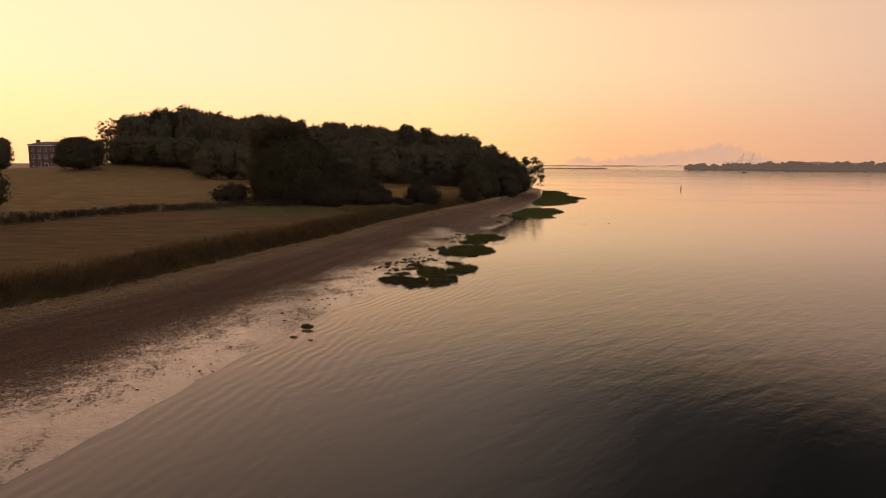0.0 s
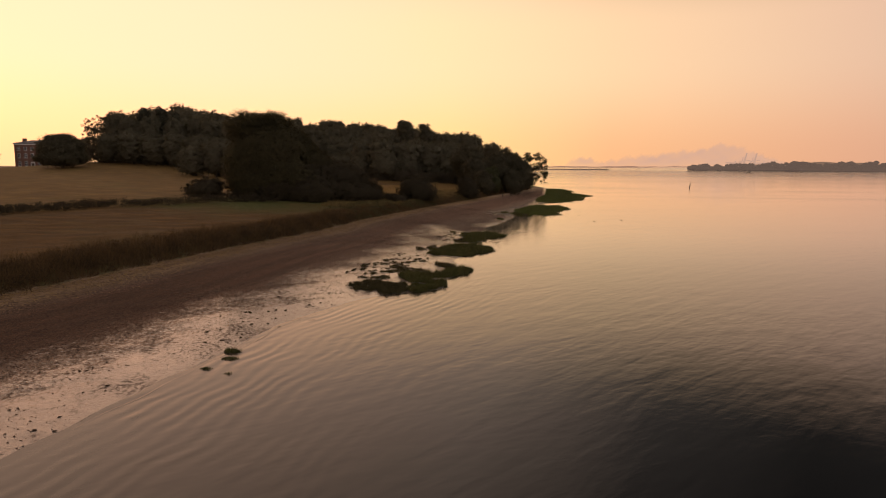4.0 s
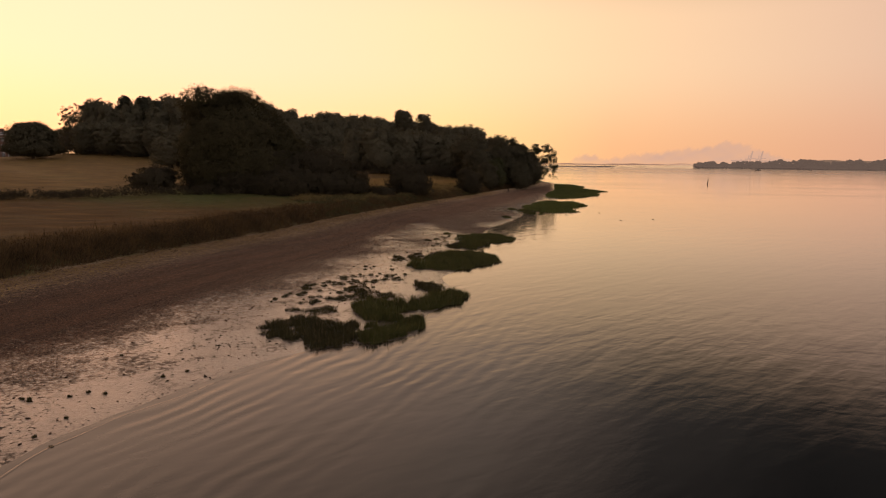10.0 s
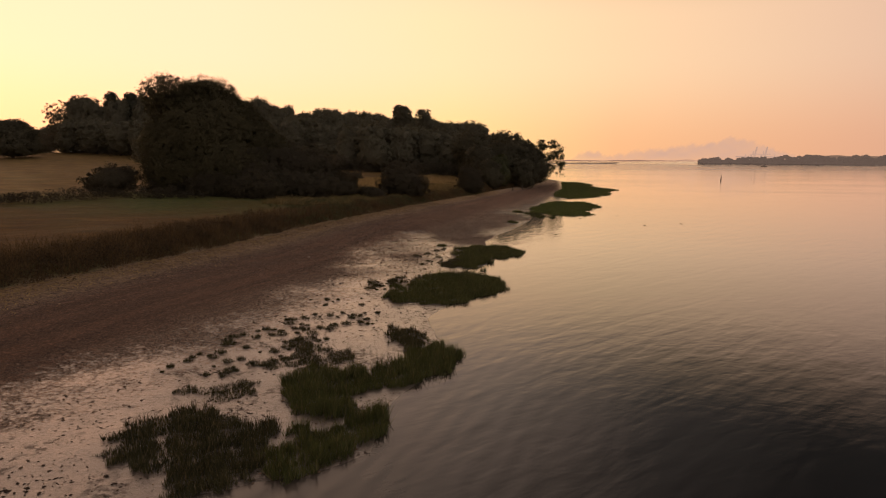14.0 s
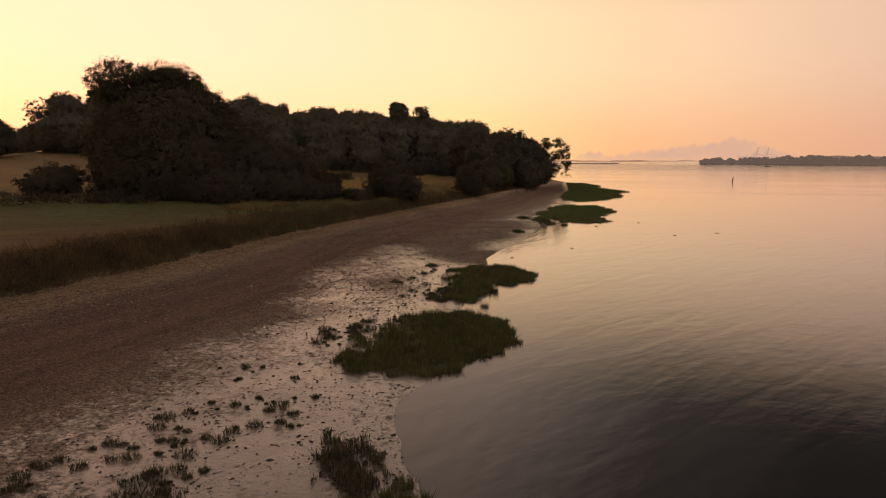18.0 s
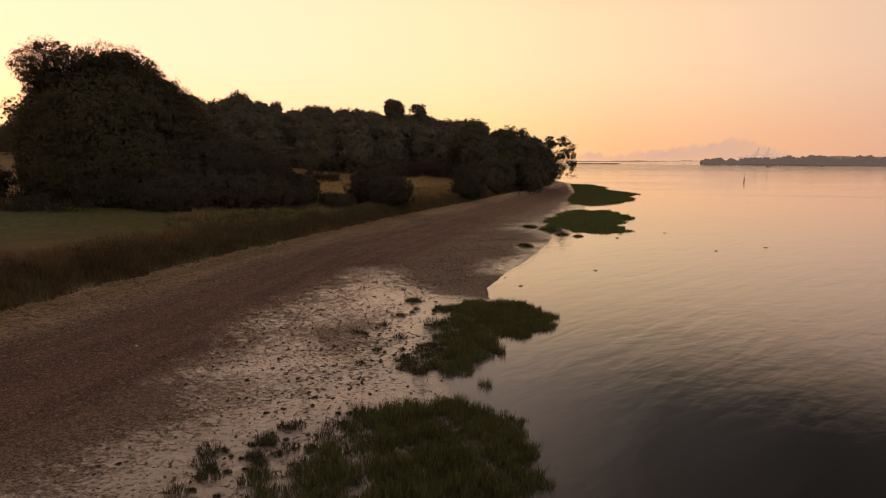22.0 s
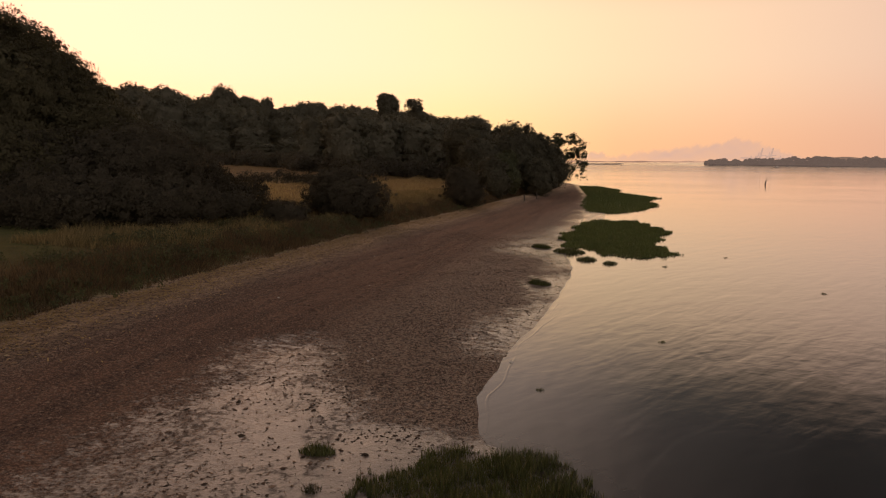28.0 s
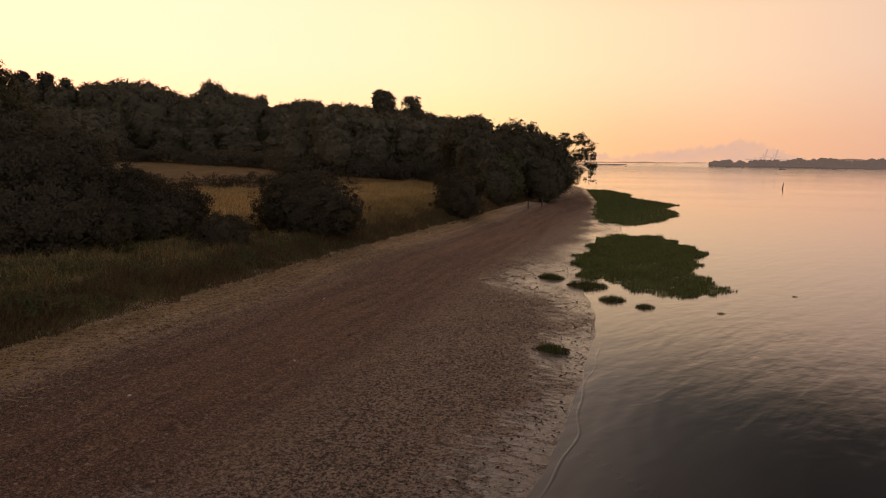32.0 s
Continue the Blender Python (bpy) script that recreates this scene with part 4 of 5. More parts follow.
def plant(kind, x, y, top, spread=1.0, turn=0.0):
    """A woodland tree whose crown ends at the height top."""
    z = float(height(x, y)) - 0.1
    s = max(top - z, 3.0) / 15.6
    spread *= max(1.0, 0.98 / s) ** 0.8
    src = KINDS[kind]
    ob = copy_thing(src, Matrix.Identity(4))
    ob.matrix_world = Matrix.LocRotScale((x, y, z), Euler((0, 0, turn)), (s * spread, s * spread, s))
    return ob


# the crest of the wood, as it stands at y = 290 for an eye at (0, 91, 6.9)
SKY_X = (-160, -140, -123, -107, -102.5, -99.5, -93, -87, -79, -72, -64, -55, -47, -41, -31, -23, -16, -9, -4, 1.5, 6.5, 12)
SKY_Z = (29, 29.0, 30.6, 28.6, 25.6, 27.4, 28.0, 27.4, 24.6, 23.4, 25.2, 24.4, 24.8, 23.2, 22.6, 21.8, 20.3, 21.0, 18.5, 17.2, 16.2, 16.5)
rw = np.random.default_rng(5)
for y0, drop, x0, x1, step in ((410, -0.6, -225, 2, 9.0), (384, 0.6, -200, 4, 9.5), (312, 2.0, -135, 10, 8.2), (284, 2.8, -124, 11, 7.8), (262, 4.6, -112, 6, 7.2), (244, 6.6, -104, -2, 6.8)):
    x = x0
    while x < x1:
        px, y = x + rw.uniform(-1.5, 1.5), y0 + rw.uniform(-5, 5)
        far = (y - 91) / 199.0
        lower = 0.0 if y0 == 312 and px < -58 else drop
        top = 6.9 + (float(np.interp(px / far, SKY_X, SKY_Z)) - 6.9) * far - lower * rw.uniform(0.6, 1.4) + rw.uniform(-0.8, 0.8)
        if bank(y) - px > 3:
            plant(int(rw.integers(0, 6)), px, y, top, rw.uniform(0.85, 1.1), rw.uniform(0, 6.28))
        x += step * rw.uniform(0.8, 1.2)
# the nearer clump before the wood
for x, y, top, sp in ((-41, 219, 16.4, 0.8), (-33.5, 216, 17.2, 0.95), (-26, 218, 16.8, 0.9), (-19, 221, 16.0, 0.9), (-13, 219, 13.8, 0.85), (-8.5, 216, 10.2, 0.9), (-14, 228, 16.4, 1.0), (-24, 232, 17.6, 1.0), (-4, 226, 13.0, 1.0)):
    plant(int(rw.integers(0, 6)), x, y, top, sp, rw.uniform(0, 6.28))
# two tall single trees on the ridge and the high crown farther along it
for i, (x, y, top, r) in enumerate(((-34.2, 272, 26.8, 3.4), (-27.4, 283, 26.4, 3.7))):
    z0 = float(height(x, y))
    h = top - z0
    tree("ridge_tree", (x, y, z0 - 0.1), [((0, 0, h - 3.4), (r, r, 3.3)), ((0.6, 0, h - 5.6), (r * 0.8, r * 0.8, 2.6)), ((-0.9, 0, h - 1.9), (r * 0.6, r * 0.6, 1.8)), ((0, 0, h - 8.0), (r * 0.45, r * 0.45, 3.0))], 130, 0.7, 26, 0.45, LEAF_WOOD_HAZED,
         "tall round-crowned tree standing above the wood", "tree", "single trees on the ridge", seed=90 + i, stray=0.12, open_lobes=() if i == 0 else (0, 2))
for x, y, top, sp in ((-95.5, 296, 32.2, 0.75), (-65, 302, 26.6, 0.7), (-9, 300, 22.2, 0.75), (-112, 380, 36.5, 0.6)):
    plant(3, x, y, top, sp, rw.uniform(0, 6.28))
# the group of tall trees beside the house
tree("ash_tree", on_ground(-164.0, 272.0), [((0, 0, 14.5), (5.0, 4.6, 5.4)), ((-3.2, 0, 10.5), (3.4, 3.2, 4.4)), ((2.8, 0, 11.0), (3.6, 3.4, 4.6)), ((-3.4, 0, 15.6), (2.6, 2.6, 2.4)), ((-1.0, 0, 6.6), (4.6, 4.0, 3.0))], 150, 0.95, 30, 0.5, LEAF_WOOD_HAZED,
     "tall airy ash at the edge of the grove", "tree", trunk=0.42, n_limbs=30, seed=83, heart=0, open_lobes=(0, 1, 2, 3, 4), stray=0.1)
for x, y, top, sp in ((-154, 270, 30.6, 0.8), (-147, 268, 28.6, 0.8), (-137, 266, 28.6, 0.8), (-127, 266, 27.4, 0.9), (-118, 270, 28.6, 0.9), (-110, 266, 28.0, 1.0), (-102, 268, 27.6, 0.95), (-96, 256, 26.5, 1.0),
                      (-148, 256, 21, 1.0), (-137, 252, 21, 1.1), (-126, 248, 20, 1.1), (-116, 244, 20, 1.1), (-106, 240, 19, 1.1), (-96, 236, 18, 1.1), (-90, 205, 14, 1.0), (-83, 204, 15.5, 0.9), (-76, 203, 15, 1.0)):
    plant(int(rw.integers(0, 6)), x, y, top, sp, rw.uniform(0, 6.28))
for x, y, top, r, words, seed in ((-143.2, 272, 32.2, 3.3, "tall dark pine with a rounded head", 80), (-135.8, 272, 32.0, 3.1, "tall dark pine with a rounded head", 81), (-129.4, 272, 30.2, 2.6, "pointed dark pine above the other trees", 84)):
    h = top - float(height(x, y))
    tree("pine_tree", on_ground(x, y), [((0, 0, h - 2.6), (r * 0.75, r * 0.75, 2.4)), ((0.4, 0, h - 5.4), (r, r, 2.6)), ((-0.3, 0, h - 9.0), (r * 1.05, r * 1.05, 2.8)), ((0, 0, h - 13), (r * 1.1, r * 1.1, 3.0))], 90, 0.8, 26, 0.46, LEAF_PINE, words, "tree", "pines by the house", seed=seed, stray=0.1)
tree("lawn_tree", on_ground(-152.6, 233), [((0, 0, 6.6), (8.0, 7.6, 5.2)), ((0, 0, 3.4), (9.0, 8.4, 2.9)), ((0, 0, 9.2), (5.4, 5.2, 2.9)), ((-3.4, -2, 7.6), (3.4, 3.2, 2.4)), ((3.6, -2, 7.2), (3.4, 3.2, 2.4))], 320, 1.0, 40, 0.42, LEAF_OAK, "solitary dome-shaped tree standing in the field", "tree", trunk=0.5, seed=82)
for x, y, top, sp in ((-228.5, 287, 21.2, 1.0), (-238, 288, 20.5, 1.1), (-236, 297, 19.8, 1.0), (-244, 290, 18.5, 1.1), (-217, 318, 21.0, 1.0), (-208, 320, 20.0, 1.0), (-182, 290, 20.5, 0.75), (-252, 285, 17.0, 1.1)):
    plant(int(rw.integers(0, 6)), x, y, top, sp, rw.uniform(0, 6.28))


# ---------------------------------------------------------------- hedges
def hedge(name, pts, h, w, leaf, mat, label, per_m=7, per=60, seed=3):
    rng = np.random.default_rng(seed)
    pts = np.array(pts, float)
    seg = np.linalg.norm(np.diff(pts, axis=0), axis=1)
    n = int(seg.sum() * per_m)
    at = rng.uniform(0, seg.sum(), n)
    cum = np.concatenate([[0], np.cumsum(seg)])
    x = np.interp(at, cum, pts[:, 0]) + rng.normal(0, w * 0.35, n)
    y = np.interp(at, cum, pts[:, 1]) + rng.normal(0, w * 0.35, n)
    hh = h * (0.65 + 0.8 * np.abs(grain(at, at * 0.3, 0.5)))
    c = np.column_stack([x, y, height(x, y) + hh * rng.uniform(0.1, 0.85, n)])
    r = np.repeat(np.array([[0.42, 0.42, 0.38]]), n, 0) * (h / 1.4)
    v, f = leaf_cloud(rng, c, r, per, leaf)
    return tagged(new(name, mesh_np(name, v, f, mat)), label, "hedge", kind="stuff")


hedge("wood_edge_scrub", ((-108, 232), (-92, 229), (-70, 231), (-48, 226), (-42, 213), (-26, 212), (-12, 212), (-7, 209), (-3, 196)), 4.0, 3.5, 0.42, SCRUB_HAZED, "dark scrub filling the foot of the wood", 5, 60, 6)
hedge("grove_scrub", ((-164, 262), (-150, 258), (-136, 254), (-122, 250), (-108, 246), (-96, 238), (-88, 226)), 8.0, 6.0, 0.5, SCRUB_HAZED, "dark holly and laurel under the tall trees", 5, 50, 7)
hedge("bank_scrub", [(float(bank(yy)) - 2.2 - 0.9 * math.sin(yy * 0.23), yy) for yy in range(14, 100, 3)], 0.85, 2.6, 0.09, BRAMBLE, "brown bramble and dead dock along the bank", 17, 34, 8)
hedge("bank_scrub", [(float(bank(yy)) - 2.0 - 0.9 * math.sin(yy * 0.23), yy) for yy in range(98, 172, 3)], 0.55, 2.6, 0.09, NETTLE, "low dark bramble and dock below the bushes", 13, 30, 9)
hedge("field_hedge", ((-57, 44), (-55.6, 60), (-54.6, 72), (-53, 83), (-50, 94), (-45, 102), (-41, 108), (-37.5, 111.5), (-33.5, 113)), 1.15, 2.4, 0.14, SCRUB, "rough dark hedge between the two fields", 16, 30)
hedge("field_edge_scrub", ((-58, 172), (-48, 166), (-40, 164), (-34, 168), (-29, 176)), 1.9, 2.6, 0.16, SCRUB, "low scrub along the far side of the meadow", 9, 60, seed=4)

# ---------------------------------------------------------------- grasses
rg = np.random.default_rng(21)


def inside(poly, x, y):
    p = np.array(poly, float)
    q = np.roll(p, -1, 0)
    hit = np.zeros(len(x), bool)
    for (ax, ay), (bx, by) in zip(p, q):
        cond = (ay > y) != (by > y)
        with np.errstate(divide="ignore", invalid="ignore"):
            hit ^= cond & (x < (bx - ax) * (y - ay) / (by - ay) + ax)
    return hit


def marsh(label, poly, per_m2, tall, gaps=0.0, seed=1, mat=MARSH):
    """A patch of cord grass at the water's edge, on a low hummock of dark mud, with an uneven outline and bare gaps."""
    rng = np.random.default_rng(seed)
    p = np.array(poly, float)
    lo, hi = p.min(0) - 0.4, p.max(0) + 0.4
    n = int((hi - lo).prod() * per_m2)
    x, y = rng.uniform(lo[0], hi[0], n), rng.uniform(lo[1], hi[1], n)
    big = 1.0 if hi[1] - lo[1] < 20 else 2.2
    jx = x + 0.35 * big * grain(x, y, 1.9 / big, seed) + 0.2 * grain(x, y, 3.1, seed)
    jy = y + 0.5 * big * grain(y, x, 1.7 / big, seed + 1) + 0.3 * grain(y, x, 2.9, seed)
    keep = inside(poly, jx, jy)
    shoreward = (x - lo[0]) / (hi[0] - lo[0])
    keep &= 0.75 * grain(x, y, 1.25, seed * 1.7) + 0.45 * grain(x, y, 3.3, seed * 0.9) > gaps - 1.15 + 0.75 * (1 - sstep(shoreward, 0.0, 0.5))
    clump = 0.55 * grain(x, y, 2.6, seed * 2.3) + 0.55 * grain(x, y, 5.6, seed * 1.1)
    keep &= rng.random(n) < 0.12 + 0.88 * sstep(clump, -0.65, 0.10)
    x, y, clump = x[keep], y[keep], clump[keep]
    z = np.maximum(height(x, y), -0.05)
    h = tall * rng.uniform(0.45, 1.2, len(x)) * (0.38 + 1.0 * sstep(clump, -0.6, 0.7)) * (0.95 + 0.35 * grain(x, y, 0.8, seed))
    v, f = blades(rng, np.column_stack([x, y]), z, h, rng.uniform(0.012, 0.030, len(x)) * (1.0 if per_m2 > 500 else 2.3 if per_m2 > 200 else 2.4), 0.30)
    return tagged(new("marsh_grass", mesh_np("marsh_grass", v, f, mat)), label, "grass", "marsh grass patches", "stuff")


marsh("low ragged cord-grass clump with muddy gaps", ((-9.4, 57.1), (-9.2, 57.9), (-8.7, 58.5), (-7.3, 58.8), (-5.6, 58.2), (-5.0, 57.6), (-4.9, 56.0), (-4.8, 55.2), (-5.3, 54.8), (-6.3, 54.7), (-6.8, 55.4), (-7.7, 55.7), (-8.8, 56.2)), 1500, 0.24, 0.55, 1, MARSH_DULL)
marsh("dense low cord-grass clump at the water's edge", ((-4.9, 57.2), (-4.8, 57.9), (-3.9, 58.2), (-3.5, 59.0), (-2.7, 59.8), (-2.6, 59.5), (-2.6, 58.3), (-2.7, 57.3), (-3.0, 56.5), (-3.6, 55.8), (-4.5, 55.7), (-4.8, 56.0)), 1400, 0.34, 0.25, 2)
marsh("curving dark green cord-grass bank reaching into the water", ((-6.0, 60.6), (-6.1, 61.7), (-5.8, 62.8), (-3.7, 62.8), (-2.5, 64.1), (-1.3, 65.0), (-0.7, 64.7), (-1.0, 63.6), (-1.9, 62.1), (-3.3, 61.0), (-3.7, 59.8), (-4.2, 58.5), (-4.9, 58.8)), 1400, 0.34, 0.25, 12)
marsh("small rounded cord-grass clump beside the water", ((-4.4, 67.5), (-4.1, 68.4), (-2.5, 67.5), (-2.1, 66.0), (-2.7, 65.0), (-3.7, 66.0)), 1200, 0.22, 0.5, 13, MARSH_DULL)
marsh("thin broken cord grass on bare wet mud", ((-8.0, 63.0), (-7.9, 64.6), (-7.1, 65.9), (-5.9, 65.1), (-4.7, 64.7), (-4.7, 63.7), (-5.9, 61.8)), 1000, 0.14, 0.85, 14, MARSH_DULL)
marsh("thin strip of stunted cord grass on wet mud", ((-9.1, 60.2), (-8.7, 60.8), (-6.9, 61.1), (-6.8, 60.1), (-7.8, 59.6)), 1000, 0.13, 0.8, 15, MARSH_DULL)
marsh("narrow neck of cord grass beside the water", ((-2.9, 65.4), (-2.1, 66.2), (-1.2, 65.2), (-1.2, 63.9), (-2.6, 63.6)), 1300, 0.30, 0.2, 16)
marsh("lush rounded cord-grass patch at the water's edge", ((-3.2, 79.2), (-2.9, 80.7), (-2.4, 81.0), (-1.0, 81.1), (0.0, 80.7), (0.6, 79.1), (0.8, 77.5), (1.0, 76.7), (0.0, 75.3), (-0.7, 74.2), (-1.2, 73.4), (-1.7, 72.8), (-2.5, 72.6), (-3.7, 72.7), (-4.6, 72.8), (-5.4, 73.8), (-5.2, 74.4), (-4.7, 74.8), (-3.7, 75.5), (-2.9, 76.2), (-2.7, 77.2), (-3.0, 78.4)), 1350, 0.28, 0.0, 4)
marsh("thin muddy fringe of the lush cord-grass patch", ((-3.2, 80.4), (-2.6, 79.6), (-2.5, 77.6), (-2.9, 76.0), (-4.6, 75.0), (-5.3, 75.4), (-5.4, 76.4), (-4.4, 77.6), (-3.9, 79.2)), 900, 0.26, 0.75, 19)
marsh("dense green head of a forked cord-grass patch", ((-2.9, 91.6), (-2.9, 92.4), (-1.8, 93.3), (-0.7, 93.8), (0.5, 94.4), (1.5, 93.6), (2.5, 91.6), (1.9, 89.3), (0.9, 88.0), (-0.1, 87.8), (-1.4, 88.8), (-2.2, 89.6), (-2.0, 90.8)), 1300, 0.25, 0.25, 6)
marsh("thinner ragged foot of the forked cord-grass patch", ((-2.4, 89.6), (-1.2, 89.0), (-0.4, 88.2), (-0.2, 87.0), (0.2, 86.0), (-0.5, 85.1), (-1.0, 83.6), (-2.2, 82.9), (-2.6, 84.0), (-2.3, 85.8), (-2.3, 87.4), (-2.9, 89.0)), 1100, 0.30, 0.80, 17)
marsh("matted dead brown grass beside the forked patch", ((-3.3, 83.4), (-3.4, 85.1), (-3.0, 86.1), (-2.2, 86.7), (-2.1, 85.8), (-2.3, 84.6), (-2.4, 83.2)), 1500, 0.13, 0.25, 18, MARSH_DULL)
marsh("broad low green marsh patch off the beach", ((5.0, 129.5), (5.2, 135.7), (6.9, 140.5), (8.7, 149.2), (11.1, 153.0), (15.0, 153.2), (15.8, 148.0), (16.0, 142.7), (13.0, 134.8), (12.5, 131.8), (12.6, 126.7), (9.6, 124.0), (8.2, 125.2), (6.8, 127.3), (6.0, 130.0)), 490, 0.25, -0.6, 7, MARSH_FRESH)
marsh("long green marsh spit below the point", ((11.6, 164.5), (11.8, 173.2), (14.4, 190.0), (16.6, 202.9), (19.2, 230.0), (21.5, 255.0), (27.0, 262.0), (29.0, 238.0), (26.0, 224.0), (30.0, 203.0), (25.5, 193.0), (25.0, 183.0), (20.0, 171.0), (15.0, 164.5)), 150, 0.30, -0.7, 8, MARSH_FRESH)


def tuft(x, y, r, tall, n, label, seed):
    rng = np.random.default_rng(seed)
    a, q = rng.uniform(0, 6.28, n), r * np.sqrt(rng.random(n))
    px, py = x + np.cos(a) * q * 1.4, y + np.sin(a) * q * 0.8
    z = np.maximum(height(px, py), -0.03)
    v, f = blades(rng, np.column_stack([px, py]), z, 1.3 * tall * np.sqrt(1.02 - (q / r) ** 2) * rng.uniform(0.6, 1.1, n), np.full(n, 0.03 if r > 0.2 else 0.015), 0.4)
    return tagged(new("grass_tuft", mesh_np("grass_tuft", v, f, MARSH)), label, "grass", "grass tufts on the mud")


for i, (x, y, r, h) in enumerate(((3.1, 128.6, 0.55, 0.3), (2.05, 113.8, 0.45, 0.28), (5.8, 123.4, 0.5, 0.28), (5.0, 126.9, 0.85, 0.35), (7.1, 122.0, 0.35, 0.22), (-4.1, 93.4, 0.3, 0.2), (-10.7, 41.5, 0.30, 0.2), (-10.4, 40.5, 0.30, 0.12),
                                  (-9.7, 38.6, 0.14, 0.12), (-10.8, 39.1, 0.2, 0.12), (5.9, 103.6, 0.10, 0.10), (1.1, 98.1, 0.10, 0.10), (10.4, 121.2, 0.14, 0.12), (15.7, 125.8, 0.12, 0.10), (-0.5, 82.6, 0.16, 0.3), (16.4, 113.6, 0.12, 0.10), (21.0, 116.1, 0.14, 0.10))):
    tuft(x, y, r, h, int(160 if r < 0.2 else 1500 * max(r, 0.3)), "small green tuft of marsh grass on wet mud" if h > 0.19 else "thin wisp of grass standing in shallow water", 200 + i)



def scattered(label, poly, count, seed, broad=0.26):
    """Many little tufts and dark stubs dotted over wet mud."""
    rng = np.random.default_rng(seed)
    p = np.array(poly, float)
    lo, hi = p.min(0), p.max(0)
    cx, cy = rng.uniform(lo[0], hi[0], count * 3), rng.uniform(lo[1], hi[1], count * 3)
    ok = inside(poly, cx, cy)
    cx, cy = cx[ok][:count], cy[ok][:count]
    r = 0.05 + (broad - 0.05) * rng.random(len(cx)) ** 1.6
    per = 110
    a, q = rng.uniform(0, 6.28, (len(cx), per)), np.sqrt(rng.random((len(cx), per)))
    px = (cx[:, None] + np.cos(a) * q * r[:, None] * 1.15).ravel()
    py = (cy[:, None] + np.sin(a) * q * r[:, None]).ravel()
    hgt = np.repeat(r * 0.9 + 0.03, per) * np.sqrt(1.03 - q.ravel() ** 2) * rng.uniform(0.6, 1.1, len(px))
    v, f = blades(rng, np.column_stack([px, py]), np.maximum(height(px, py), -0.02), hgt, rng.uniform(0.012, 0.028, len(px)), 0.45)
    return tagged(new("marsh_tufts", mesh_np("marsh_tufts", v, f, MARSH_DULL)), label, "grass", kind="stuff")


scattered("small scattered tufts of cord grass on wet mud", ((-4.6, 70.6), (-5.0, 66.5), (-7.0, 63.0), (-8.6, 61.0), (-10.6, 61.5), (-10.2, 66.0), (-7.5, 70.5)), 90, 3)
scattered("small scattered tufts beside the lush patch", ((-3.2, 80.6), (-4.2, 77.6), (-5.6, 75.2), (-7.0, 75.6), (-6.6, 77.6), (-4.2, 80.4)), 46, 5, 0.30)
scattered("few small tufts on the wet mud by the water", ((-5.6, 74.0), (-6.0, 71.6), (-9.0, 71.2), (-8.6, 74.6)), 9, 8, 0.22)
scattered("few small tufts on the wet mud", ((-3.4, 84.0), (-4.6, 83.4), (-6.0, 88.0), (-3.4, 92.6)), 14, 6)
scattered("stubs of grass along the wet shore", ((-10.5, 42.0), (-9.0, 52.0), (-12.5, 53.0), (-14.0, 43.0)), 16, 7, 0.07)

# the line of the footpath below the thicket
px_, py_ = np.array((-18.4, -17.2, -16.7, -16.4, -15.9, -14.9)), np.array((112.0, 115.4, 118.0, 120.6, 124.0, 128.0))

# rough grass along the bank
n = 170000
y = rg.uniform(12, 235, n)
s = np.abs(rg.normal(0, 2.3, n))
x = bank(y) - s + 0.35 * grain(y, s, 1.1)
keep = (s < 6.5) & ((np.abs(x - np.interp(y, py_, px_)) > 0.45) | (y < 112) | (y > 128)) & (rg.random(n) < np.clip(1.1 - (y - 110) / 220, 0.25, 1))
x, y, s = x[keep], y[keep], s[keep]
h = (0.25 + (0.40 + 0.22 * sstep(-y, -100, -85)) * sstep(s, 0.1, 1.5)) * rg.uniform(0.45, 1.1, len(x)) * np.clip(0.95 + 0.5 * grain(x, y, 0.5) + 0.5 * grain(x, y, 1.7), 0.25, 2.0)
v, f = blades(rg, np.column_stack([x, y]), height(x, y), h, rg.uniform(0.022, 0.05, len(x)), 0.42)
tagged(new("bank_grass", mesh_np("bank_grass", v, f, REED)), "rough brown grass along the top of the beach", "grass", kind="stuff")
n = 80000
y = rg.uniform(111, 176, n)
x = bank(y) - rg.uniform(0.8, 9.5, n) - 1.2 + 1.5 * grain(y, y * 0.4, 0.3)
keep = (np.abs(x - np.interp(y, py_, px_)) > 0.5) & (grain(x, y, 0.7, 6.0) + 0.6 * grain(x, y, 1.9, 2.0) > -0.15)
x, y = x[keep], y[keep]
n = len(x)
v, f = blades(rg, np.column_stack([x, y]), height(x, y), rg.uniform(0.25, 0.75, n) * (1 + 0.4 * grain(x, y, 0.9)), rg.uniform(0.03, 0.06, n), 0.4)
tagged(new("rank_grass", mesh_np("rank_grass", v, f, RANK)), "tall brown rank grass round the bushes", "grass", kind="stuff")
# a trodden path along the foot of the thicket
ty = np.linspace(0, 5, 60)
tx, ty = np.interp(ty, range(6), px_), np.interp(ty, range(6), py_)
row_ = [np.column_stack([tx + o, ty - 0.3 * o, height(tx + o, ty - 0.3 * o) + lift]) for o, lift in ((-0.28, -0.02), (-0.16, 0.05), (0.16, 0.05), (0.28, -0.02))]
v = np.stack(row_, 1).reshape(-1, 3)
f = np.array([(i * 4 + j, i * 4 + j + 1, i * 4 + j + 5, i * 4 + j + 4) for i in range(59) for j in range(3)])
TRACK = mottled("trodden_earth", (0.10, 0.072, 0.048), (0.20, 0.150, 0.100), 2.5, 0.9, 0.01)
tagged(new("footpath", mesh_np("footpath", v, f, TRACK, True)), "narrow trodden earth path through the grass", "path", kind="structure")
